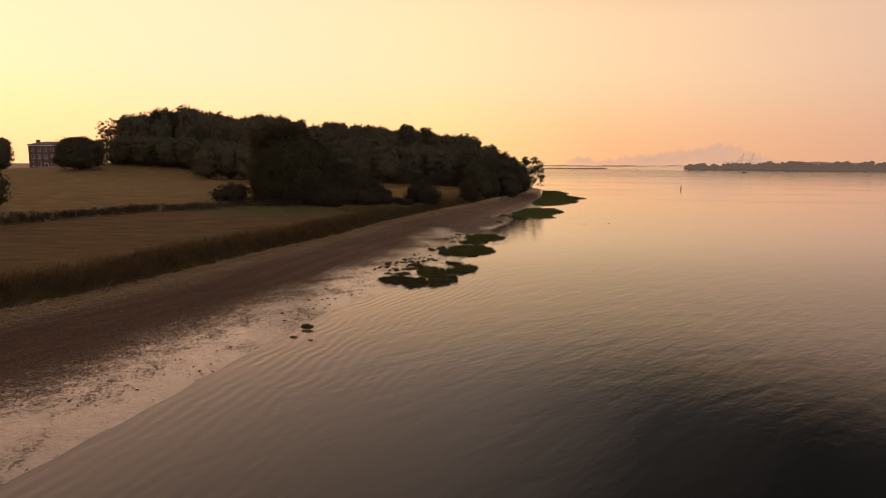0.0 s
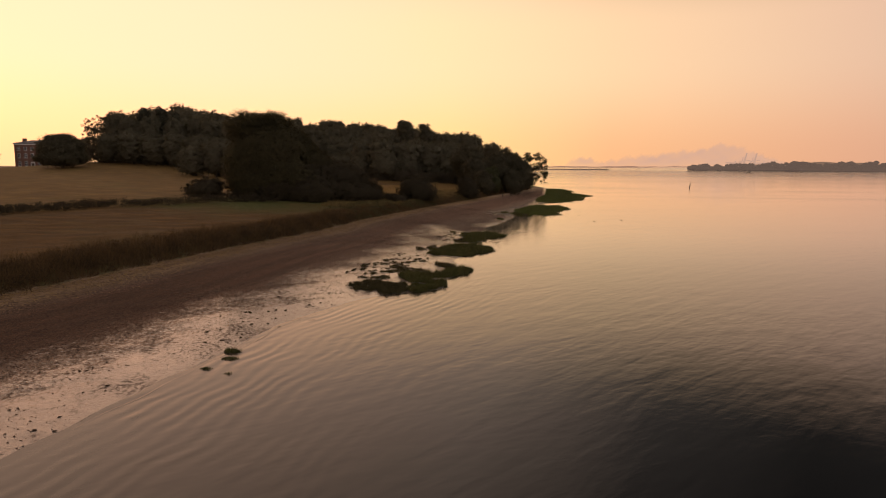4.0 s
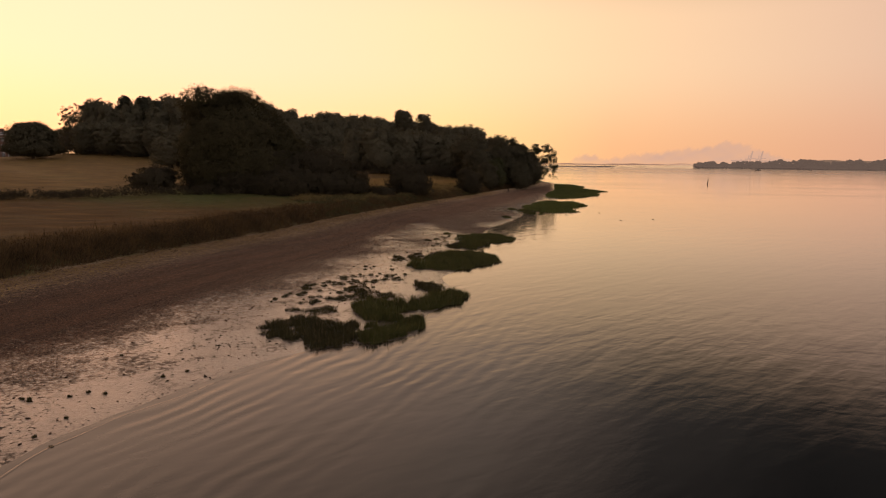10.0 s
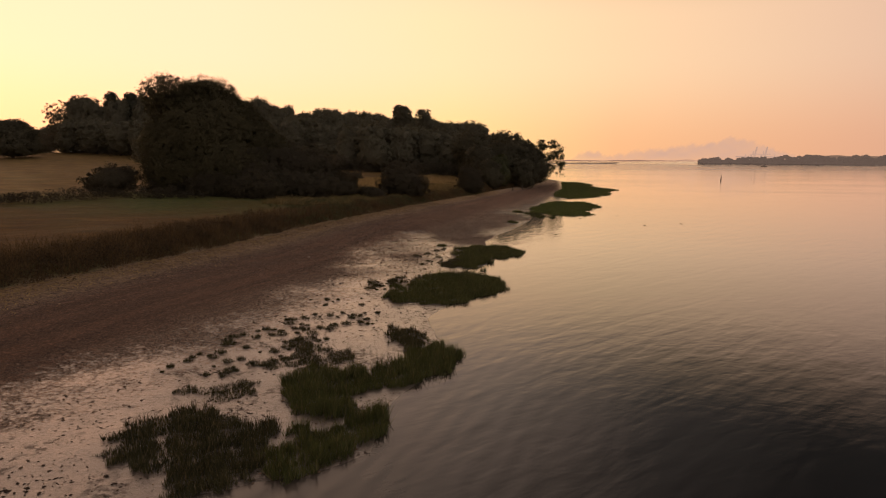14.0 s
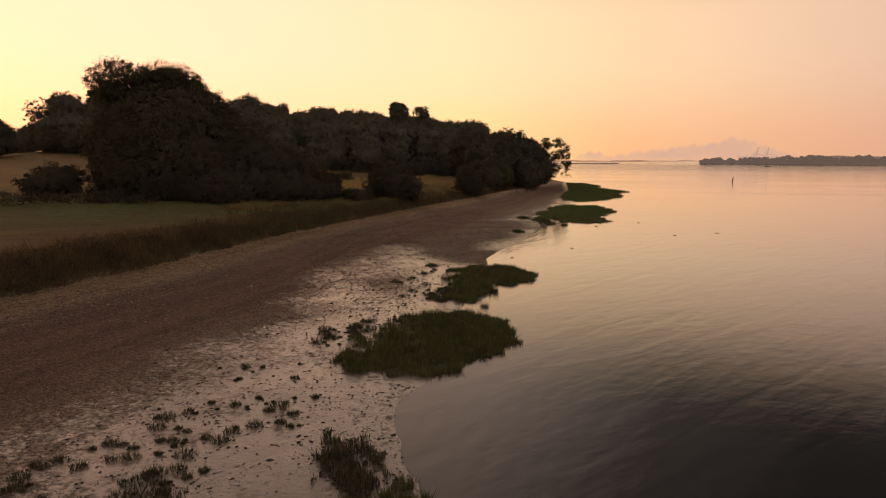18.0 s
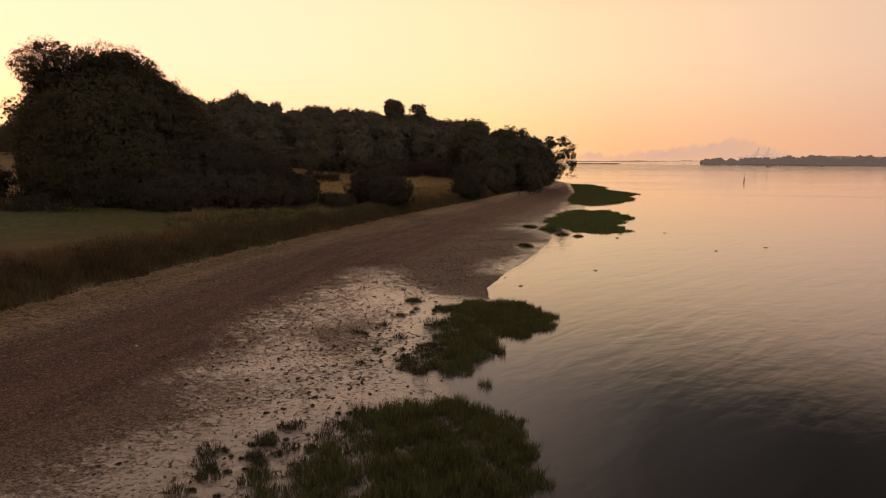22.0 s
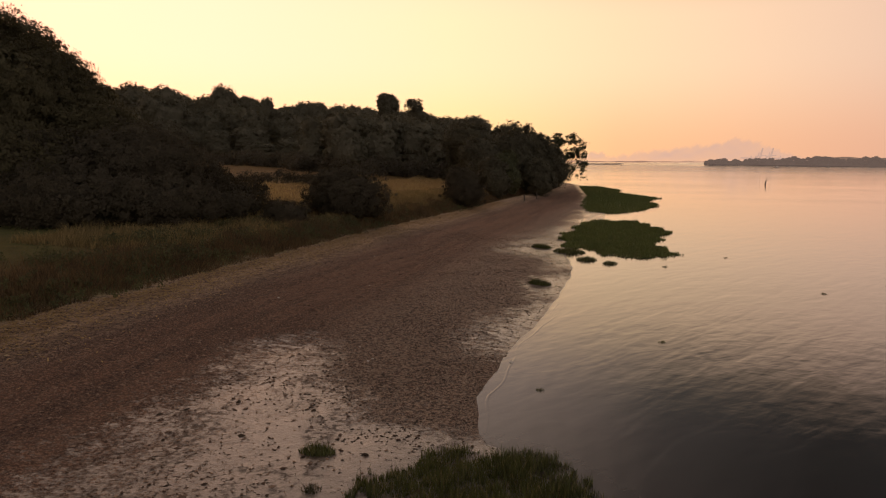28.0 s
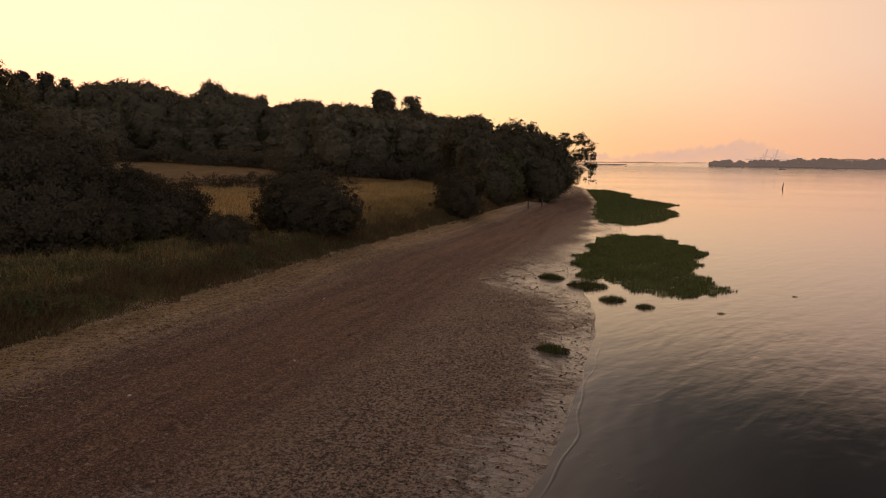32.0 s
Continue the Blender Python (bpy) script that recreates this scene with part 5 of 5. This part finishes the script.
# green growth under the thicket
n = 15000
y = rg.uniform(96, 132, n)
x = bank(y) - rg.uniform(1.0, 7.5, n)
keep = (np.abs(x - np.interp(y, py_, px_)) > 0.5) & (grain(x, y, 0.45, 2.0) > 0.0) & (y > 106)
x, y = x[keep], y[keep]
v, f = leaf_cloud(rg, np.column_stack([x, y, height(x, y) + rg.uniform(0.05, 0.45, len(x))]), np.full((len(x), 3), 0.14), 4, 0.12)
tagged(new("nettle_bed", mesh_np("nettle_bed", v, f, NETTLE)), "green nettles and docks below the thicket", "plants", kind="stuff")
# dry meadow between the bushes and the wood, in tussocks
n = 110000
y = rg.uniform(125, 222, n)
x = bank(y) - rg.uniform(6, 48, n)
tus = 0.6 * grain(x, y, 0.9, 4.0) + 0.5 * grain(x, y, 0.35, 2.0)
keep = ((x > -14) | (y > 140)) & (tilled(x, y) < 0.3) & (tus + 0.35 * rg.normal(size=n) > -0.25)
x, y, tus = x[keep], y[keep], tus[keep]
n = len(x)
v, f = blades(rg, np.column_stack([x, y]), height(x, y), rg.uniform(0.2, 0.6, n) * (0.6 + 1.1 * sstep(tus, -0.2, 0.7)), rg.uniform(0.05, 0.12, n), 0.4)
tagged(new("meadow_grass", mesh_np("meadow_grass", v, f, STRAW)), "dry golden tussocks of meadow grass before the wood", "grass", kind="stuff")


# ---------------------------------------------------------------- shingle, wrack and litter
def lumps(rng, x, y, z, size, flat=0.6):
    """Small uneven stones or crumbs, eight faces each."""
    n = len(x)
    base = np.array([(1, 0, 0), (0, 1, 0), (-1, 0, 0), (0, -1, 0), (0, 0, 1), (0, 0, -1)], float)
    v = base[None] * rng.uniform(0.6, 1.3, (n, 6, 1)) + rng.normal(0, 0.12, (n, 6, 3))
    a = rng.uniform(0, 6.28, n)
    ca, sa = np.cos(a)[:, None], np.sin(a)[:, None]
    st = rng.uniform(1.0, 1.7, n)[:, None]
    vx, vy = v[:, :, 0] * st, v[:, :, 1]
    v = np.stack([vx * ca - vy * sa, vx * sa + vy * ca, v[:, :, 2] * flat], 2) * size[:, None, None]
    v += np.column_stack([x, y, z + size * flat * 0.35])[:, None]
    tri = np.array([(0, 1, 4), (1, 2, 4), (2, 3, 4), (3, 0, 4), (1, 0, 5), (2, 1, 5), (3, 2, 5), (0, 3, 5)])
    return v.reshape(-1, 3), (tri[None] + 6 * np.arange(n)[:, None, None]).reshape(-1, 3)


def strewn(name, n, y0, y1, pick, lo, hi, mat, label, category, seed, flat=0.6):
    rng = np.random.default_rng(seed)
    y = y0 + (y1 - y0) * rng.random(n)
    u = rng.random(n)
    x = bank(y) + (edge(y) - bank(y)) * u
    keep = rng.random(n) < pick(x, y, u)
    x, y = x[keep], y[keep]
    size = lo + (hi - lo) * rng.random(len(x)) ** 3
    v, f = lumps(rng, x, y, height(x, y), size, flat)
    return tagged(new(name, mesh_np(name, v, f, mat)), label, category, kind="stuff")


strewn("shingle", 52000, 76, 134, lambda x, y, u: (1 - 0.93 * wetness(x, y)) * (1 - 0.8 * sstep(u, 0.7, 0.95)) * np.clip(0.55 + 0.6 * grain(x, y, 0.7, 3.0), 0.1, 1), 0.016, 0.058, PEBBLE, "brown flint shingle on the beach", "stones", 301)
strewn("mud_litter", 70000, 22, 160, lambda x, y, u: wetness(x, y) * np.clip(0.06 + 0.34 * grain(x, y, 0.8, 1.0), 0.03, 1), 0.008, 0.030, WEED, "dark crumbs of weed and stone on wet mud", "litter", 302, 0.4)
strewn("tideline_stones", 60000, 20, 104, lambda x, y, u: np.clip(4 * wetness(x, y) * (1 - wetness(x, y)), 0, 1) * np.clip(0.2 + 0.7 * grain(x, y, 0.6, 5.0), 0.05, 1), 0.014, 0.048, PEBBLE, "brown stones half sunk at the edge of the mud", "stones", 304, 0.6)
strewn("marsh_litter", 26000, 54, 72, lambda x, y, u: sstep(u, 0.58, 0.72) * np.clip(0.30 + 0.7 * grain(x, y, 1.1, 4.0), 0.05, 1), 0.010, 0.045, WEED, "dark crumbs and dead stems between the grass clumps", "litter", 306, 0.45)
strewn("shore_litter", 11000, 36, 52, lambda x, y, u: sstep(u, 0.60, 0.75) * np.clip(0.10 + 0.75 * grain(x, y, 0.7, 6.0), 0.02, 1), 0.010, 0.032, WEED, "dark weed clumps on the wet mud by the water", "litter", 307, 0.4)
strewn("edge_stones", 15000, 28, 57, lambda x, y, u: sstep(u, 0.72, 0.86) * np.clip(-0.10 + 0.85 * grain(x, y, 0.75, 9.0), 0.015, 1), 0.018, 0.075, WEED, "dark weedy stones along the water's edge", "stones", 309, 0.5)
strewn("mud_clods", 16000, 66, 96, lambda x, y, u: wetness(x, y) * np.clip(0.04 + 6.0 * (stoniness(x, y) - 0.02) + 0.18 * grain(x, y, 0.9, 8.0), 0.02, 1), 0.022, 0.085, WEED, "dark clods of weed and stone thick on the mud", "litter", 308, 0.45)
strewn("edge_litter", 70000, 94, 140, lambda x, y, u: sstep(u, 0.55, 0.85) * np.clip(0.35 + 0.9 * grain(x, y, 0.9, 2.0), 0.05, 1), 0.010, 0.045, WEED, "dark stones and weed at the water's edge", "litter", 303, 0.45)

WRACK = mottled("dry_wrack_clods", (0.15, 0.090, 0.050), (0.42, 0.30, 0.17), 2.0, 0.9, 0.0, True)
strewn("wrack_clods", 120000, 30, 150, lambda x, y, u: np.exp(-((x - bank(y)) / 1.9) ** 2) * np.clip(0.5 + 0.8 * grain(x, y, 0.8, 7.0), 0.06, 1), 0.02, 0.09, WRACK, "ochre clods of dried wrack below the bank", "litter", 305, 0.45)

# dry wrack strewn along the top of the beach
rl = np.random.default_rng(310)
n = 26000
y = rl.uniform(15, 170, n)
x = bank(y) + 0.2 + np.abs(rl.normal(0, 1.3, n)) + 0.5 * grain(y, y * 0, 0.6)
a = rl.uniform(0, 6.28, n)
ln = rl.uniform(0.06, 0.28, n)
d = np.column_stack([np.cos(a) * ln, np.sin(a) * ln, rl.normal(0, 0.03, n)])
w = np.column_stack([-np.sin(a), np.cos(a), np.zeros(n)]) * 0.018
b0 = np.column_stack([x, y, height(x, y) + 0.03])
v = np.stack([b0 - w, b0 + w, b0 + d + w, b0 + d - w], 1).reshape(-1, 3)
tagged(new("dry_wrack", mesh_np("dry_wrack", v, np.arange(4 * n).reshape(-1, 4), STRAW)), "bleached reed litter along the top of the beach", "litter", kind="stuff")

# pale flints that stand out on the beach
for i, (x, y, r) in enumerate(((-4.3, 99.8, 0.07), (-4.2, 100.1, 0.06), (-4.9, 101.3, 0.05), (0.3, 100.6, 0.09), (-9.6, 106.4, 0.07), (-6.4, 110.2, 0.06), (-12.2, 84.0, 0.08), (-7.8, 118.5, 0.06))):
    bm = bmesh.new()
    r *= 0.7
    bmesh.ops.create_icosphere(bm, subdivisions=2, radius=r)
    for q in bm.verts:
        q.co *= 1 + 0.25 * noise.noise(q.co * 12 + Vector((i, 0, 0)))
        q.co.z *= 0.55
    me = bpy.data.meshes.new("white_flint")
    bm.to_mesh(me)
    bm.free()
    me.materials.append(SHELL)
    ob = new("white_flint", me)
    ob.location = (x, y, float(height(x, y)) + r * 0.3)
    tagged(ob, "small pale flint lying on the shingle", "stone", "pale flints on the beach")


# ---------------------------------------------------------------- house
def box(name, size, at, mat, parent, label="", bevel=0.0):
    bm = bmesh.new()
    bmesh.ops.create_cube(bm, size=1.0)
    for q in bm.verts:
        q.co = Vector((q.co.x * size[0], q.co.y * size[1], q.co.z * size[2])) + Vector(at)
    if bevel:
        bmesh.ops.bevel(bm, geom=bm.edges[:], offset=bevel, segments=1, affect="EDGES")
    return part(name, bm, mat, parent, label)


def window(parent, x, z, w, h, y):
    fr = box("window", (w, 0.12, h), (x, y - 0.02, z), WHITE, parent, "white sash window")
    for sx in (-0.25, 0.25):
        for sz in (-0.25, 0.25):
            box("pane", (w * 0.40, 0.04, h * 0.42), (x + sx * w * 0.92, y - 0.10, z + sz * h * 0.92), GLASS, fr)
    box("sill", (w * 1.15, 0.3, 0.12), (x, y - 0.12, z - h / 2 - 0.06), WHITE, fr)


def hipped(w, d, h, over=0.5):
    bm = bmesh.new()
    a, b = w / 2 + over, d / 2 + over
    lo = [bm.verts.new(p) for p in ((-a, -b, 0), (a, -b, 0), (a, b, 0), (-a, b, 0))]
    le = [bm.verts.new(p) for p in ((-a, -b, 0.3), (a, -b, 0.3), (a, b, 0.3), (-a, b, 0.3))]
    r0, r1 = bm.verts.new((-a + b, 0, h)), bm.verts.new((a - b, 0, h))
    bm.faces.new(lo[::-1])
    for i in range(4):
        bm.faces.new((lo[i], lo[(i + 1) % 4], le[(i + 1) % 4], le[i]))
    bm.faces.new((le[0], le[1], r1, r0))
    bm.faces.new((le[1], le[2], r1))
    bm.faces.new((le[2], le[3], r0, r1))
    bm.faces.new((le[3], le[0], r0))
    return bm


hx, hy = -215.0, 301.0
hz = float(height(hx, hy))
house = thing("house", pose(hx, hy, hz, 0, 0, 12), "three-storey red-brick country house with sash windows", "house")
box("wall", (15.5, 11, 11.2), (0, 5.5, 5.4), BRICK, house, "red-brick walls")
box("cornice", (16.1, 11.6, 0.4), (0, 5.5, 11.2), WHITE, house, "white cornice")
rf = hipped(15.5, 11, 1.9, 0.3)
bmesh.ops.translate(rf, verts=rf.verts[:], vec=(0, 5.5, 11.4))
roof = part("roof", rf, SLATE, house, "low hipped slate roof")
for cx in (-5.5, 5.5):
    box("chimney", (1.6, 0.9, 1.6), (cx, 5.5, 13.3), BRICK, roof, "brick chimney stack")
for k, (z, h) in enumerate(((2.2, 2.3), (5.9, 2.1), (9.2, 1.5))):
    for c in range(5):
        if k == 0 and c == 2:
            continue
        window(house, (c - 2) * 2.9, z, 1.3, h, 0.0)
box("door", (1.3, 0.14, 2.5), (0, -0.03, 1.3), TIMBER, house, "dark panelled front door")
box("door_frame", (1.8, 0.10, 2.9), (0, -0.01, 1.45), WHITE, house, "white door surround")
annex = thing("outbuilding", pose(-165.5, 281, float(height(-165.5, 281)), 0, 0, 12), "low pale outbuilding at the edge of the grove", "house")
box("wall", (6, 6, 3.2), (0, 3, 1.5), WHITE, annex, "pale rendered walls")
rf = hipped(6, 6.4, 1.8)
bmesh.ops.translate(rf, verts=rf.verts[:], vec=(0, 3, 3.1))
part("roof", rf, SLATE, annex, "slate roof")
window(annex, -1.2, 1.6, 1.0, 1.2, 0.0)

# ---------------------------------------------------------------- on the water
stakes = thing("channel_stake", (85.6, 295.0, 0), "pair of leaning weathered timber stakes standing in water", "post")
v, f = tube([(0, 0, -2.2), (0.02, 0, 0.6), (0.1, 0, 1.9)], [0.13, 0.12, 0.10], 8)
part("stake", mesh_np("stake", v, f, TIMBER, True), TIMBER, stakes)
v, f = tube([(-0.5, 0, -2.2), (-0.1, 0, 0.8), (0.28, 0, 1.3)], [0.11, 0.10, 0.08], 8)
part("stake", mesh_np("stake", v, f, TIMBER, True), TIMBER, stakes)
for x, y in ((7.2, 182.5), (5.0, 176.0)):
    st = thing("marker_post", (x - 1.5, y, float(height(x - 1.5, y))), "short pale timber post at the top of the beach", "post", "beach posts")
    v, f = tube([(0, 0, -0.4), (0.02, 0, 0.5), (0.0, 0, 1.0), (0, 0, 1.02)], [0.09, 0.09, 0.085, 0.01], 8)
    part("post", mesh_np("post", v, f, TIMBER), TIMBER, st)


def boat(x, y, length, turn, mast, label):
    root = thing("moored_boat", pose(x, y, 0, 0, 0, turn), label, "boat", "moored boats")
    n = 9
    vs, fs = [], []
    for i in range(n):
        u = i / (n - 1)
        half = 0.16 * length * (1 - max(0, (u - 0.45) / 0.55) ** 2.2) * (0.82 + 0.18 * min(u / 0.3, 1))
        sheer = length * (0.10 + 0.05 * u * u)
        for px, pz in ((-half, sheer), (-half * 0.75, 0.0), (0, -0.05 * length), (half * 0.75, 0.0), (half, sheer)):
            vs.append((px, (u - 0.5) * length, pz))
    for i in range(n - 1):
        for k in range(4):
            fs.append((i * 5 + k, i * 5 + k + 1, i * 5 + 6 + k, i * 5 + 5 + k))
        fs.append((i * 5 + 4, i * 5, i * 5 + 5, i * 5 + 9))
    part("hull", mesh_np("hull", np.array(vs), np.array(fs), HULL, True), HULL, root, "dark hull")
    cab = box("cabin", (0.2 * length, 0.34 * length, 0.13 * length), (0, -0.02 * length, 0.19 * length), WHITE, root, "pale cabin", 0.04 * length)
    box("window_band", (0.204 * length, 0.2 * length, 0.04 * length), (0, -0.02 * length, 0.21 * length), GLASS, cab)
    if mast:
        v, f = tube([(0, 0.1 * length, 0.1 * length), (0, 0.1 * length, mast)], [0.09, 0.05], 6)
        part("mast", mesh_np("mast", v, f, STEEL), STEEL, root, "bare mast")
    return root


boat(498, 1287, 11, 65, 0, "dark motor cruiser at its mooring")
boat(760, 1640, 9, 30, 11, "small sailing boat at its mooring with a bare mast")
boat(985, 1800, 9, 40, 12, "small sailing boat at its mooring with a bare mast")
boat(300, 1700, 5, 80, 0, "small open boat moored in mid-channel")
boat(420, 1850, 6, 20, 8, "small sailing boat at its mooring with a bare mast")
boat(205, 1620, 4.5, 100, 0, "small open boat moored in mid-channel")

# ---------------------------------------------------------------- the far side
rf_ = np.random.default_rng(400)
TOP_X = (560, 640, 690, 760, 850, 980, 1080, 1137, 1180, 1230, 1356, 1500, 1800, 2600)
TOP_Z = (7, 10, 18, 24, 25, 30, 34, 28, 28, 32, 37, 39, 38, 40)
n = 640
x = rf_.uniform(690, 2500, n)
y = 2255 + rf_.uniform(0, 90, n) + 0.0 * x
top = np.interp(x, TOP_X, TOP_Z) + rf_.normal(0, 1.5, n)
top = top * (1 + 0.10 * np.sin(x / 19.0) * np.sin(x / 47.0) + 0.06 * np.sin(x / 9.0)) - 24 * np.exp(-((x - 1400) / 48.0) ** 4)
lumps_, tips = [], []
for i in range(n):
    w = rf_.uniform(4.5, 8.5)
    zc = max(top[i] - w * 0.8, 2.0) * (1.0 if i % 3 == 0 else rf_.uniform(0.35, 0.95))
    bv, bf, _ = ball(3, (x[i], y[i], zc), (w * 1.15, w, w * 0.85), rf_, 0.2)
    lumps_.append((bv, bf))
    tips.append((x[i], y[i], zc))
lumps_.append(leaf_cloud(rf_, np.array(tips), np.full((n, 3), 6.4), 26, 2.4, shell=0.8))
v, f = merged(lumps_)
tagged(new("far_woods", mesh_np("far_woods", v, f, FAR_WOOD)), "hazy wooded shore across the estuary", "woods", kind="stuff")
TZ = tuple(0.66 * z for z in TOP_Z)
TZ_X = np.linspace(560, 2600, 200)
TZ = np.interp(TZ_X, TOP_X, TZ) * (1 - 0.6 * np.exp(-((TZ_X - 1400) / 55.0) ** 4))
n = 90
x = rf_.uniform(540, 690, n)
c = np.column_stack([x, np.full(n, 2420.0) + rf_.uniform(0, 40, n), rf_.uniform(0.2, 1.2, n) + np.where(np.abs(x - 655) < 12, rf_.uniform(1, 8, n), 0.0)])
v, f = leaf_cloud(rf_, c, np.full((n, 3), 2.2), 40, 2.0)
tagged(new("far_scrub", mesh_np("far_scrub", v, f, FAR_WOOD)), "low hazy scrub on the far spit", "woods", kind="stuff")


def ridge(name, y, x0, x1, depth, tops, mat, label):
    """A long low hill with a rolling crest."""
    xs = np.linspace(x0, x1, 160)
    zt = np.interp(xs, tops[0], tops[1]) * (1 + 0.08 * np.sin(xs / 61.0) + 0.06 * np.sin(xs / 23.0))
    prof = ((-1, -3), (-0.6, 0.45), (-0.2, 0.9), (0.1, 1.0), (1, -3))
    v = np.array([(px, y + q * depth, pz * zt[i] if pz > 0 else pz) for i, px in enumerate(xs) for q, pz in prof])
    k = len(prof)
    f = np.array([(i * k + j, (i + 1) * k + j, (i + 1) * k + j + 1, i * k + j + 1) for i in range(len(xs) - 1) for j in range(k - 1)])
    return tagged(new(name, mesh_np(name, v, f, mat, True)), label, "hill", kind="structure")


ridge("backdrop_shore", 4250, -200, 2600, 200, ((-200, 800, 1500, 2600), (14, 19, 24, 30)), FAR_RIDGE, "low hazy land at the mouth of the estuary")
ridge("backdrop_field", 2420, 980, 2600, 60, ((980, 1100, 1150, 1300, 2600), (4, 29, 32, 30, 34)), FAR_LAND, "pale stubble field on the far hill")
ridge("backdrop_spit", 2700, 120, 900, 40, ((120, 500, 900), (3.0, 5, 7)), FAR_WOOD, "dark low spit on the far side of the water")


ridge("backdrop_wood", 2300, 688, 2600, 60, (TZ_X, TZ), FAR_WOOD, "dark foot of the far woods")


def crane(x, y, tall, boom_up, label):
    root = thing("harbour_crane", (x, y, 8), label, "crane", "harbour cranes")
    for sx in (-13, 13):
        for sy in (-10, 10):
            v, f = tube([(sx, sy, 0), (sx * 0.8, sy, tall * 0.55)], [3.6, 3.2], 4)
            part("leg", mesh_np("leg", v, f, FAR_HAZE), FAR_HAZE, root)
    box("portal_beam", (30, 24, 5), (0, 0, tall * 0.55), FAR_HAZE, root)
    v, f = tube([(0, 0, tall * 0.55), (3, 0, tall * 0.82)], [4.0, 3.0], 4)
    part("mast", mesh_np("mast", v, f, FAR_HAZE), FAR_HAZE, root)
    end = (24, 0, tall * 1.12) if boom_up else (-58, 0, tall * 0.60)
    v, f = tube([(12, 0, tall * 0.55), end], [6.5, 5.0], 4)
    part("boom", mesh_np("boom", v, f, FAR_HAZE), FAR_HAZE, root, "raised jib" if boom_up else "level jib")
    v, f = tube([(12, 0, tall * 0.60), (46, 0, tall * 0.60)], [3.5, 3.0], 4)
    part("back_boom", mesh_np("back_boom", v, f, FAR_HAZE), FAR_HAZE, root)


crane(1590, 4200, 88, True, "hazy harbour crane with its jib raised")
crane(1652, 4200, 88, True, "hazy harbour crane with its jib raised")
crane(1545, 4200, 62, False, "hazy harbour crane with its jib lowered")
crane(1720, 4200, 62, False, "hazy harbour crane with its jib lowered")


def cloud_bank():
    """A low bank of cumulus far down the estuary, thin at its edges."""
    xs, zs = np.linspace(300, 2700, 260), np.linspace(8, 260, 70)
    gx2, gz2 = np.meshgrid(xs, zs)
    prof = np.interp(xs, (300, 541, 617, 800, 1040, 1304, 1500, 1601, 1700, 1790, 1943, 2168, 2700), (25, 50, 92, 62, 104, 132, 160, 186, 176, 150, 84, 50, 40))
    prof = prof + 10 * np.sin(xs / 29.0) * np.sin(xs / 67.0) + 5 * np.sin(xs / 11.0)
    edge_ = prof[None] - gz2 + 9 * grain(gx2, gz2, 0.045) + 5 * grain(gx2, gz2, 0.13, 2.0)
    alpha = sstep(edge_, -4, 34) * (0.78 + 0.25 * grain(gx2, gz2 * 2, 0.012, 1.0)) * sstep(gx2, 320, 700) * (1 - sstep(gx2, 2000, 2600)) * (1 - 0.55 * sstep(-gz2, -60, 0))
    ii = np.arange(gx2.size).reshape(gx2.shape)
    ff = np.stack([ii[:-1, :-1], ii[:-1, 1:], ii[1:, 1:], ii[1:, :-1]], -1).reshape(-1, 4)
    m, nt, p = material("far_cloud")
    nt.nodes.remove(p)
    # no lamp lights the cloud: its dawn colour is emitted
    e = nt.nodes.new("ShaderNodeEmission")
    e.inputs[0].default_value = (0.70, 0.42, 0.30, 1)
    t = nt.nodes.new("ShaderNodeBsdfTransparent")
    ms = nt.nodes.new("ShaderNodeMixShader")
    nt.links.new(attr(nt, "thickness"), ms.inputs[0])
    nt.links.new(t.outputs[0], ms.inputs[1])
    nt.links.new(e.outputs[0], ms.inputs[2])
    nt.links.new(ms.outputs[0], nt.nodes["Material Output"].inputs[0])
    bulge = 40 * grain(gx2, gz2, 0.02)
    me = mesh_np("backdrop_cloud", np.column_stack([gx2.ravel(), 4620 + bulge.ravel(), gz2.ravel()]), ff, m, True)
    me.attributes.new("thickness", "FLOAT", "POINT").data.foreach_set("value", np.clip(alpha, 0, 1).ravel().astype(np.float32))
    return tagged(new("backdrop_cloud", me), "low mauve cumulus bank over the horizon", "cloud", kind="structure")


cloud_bank()
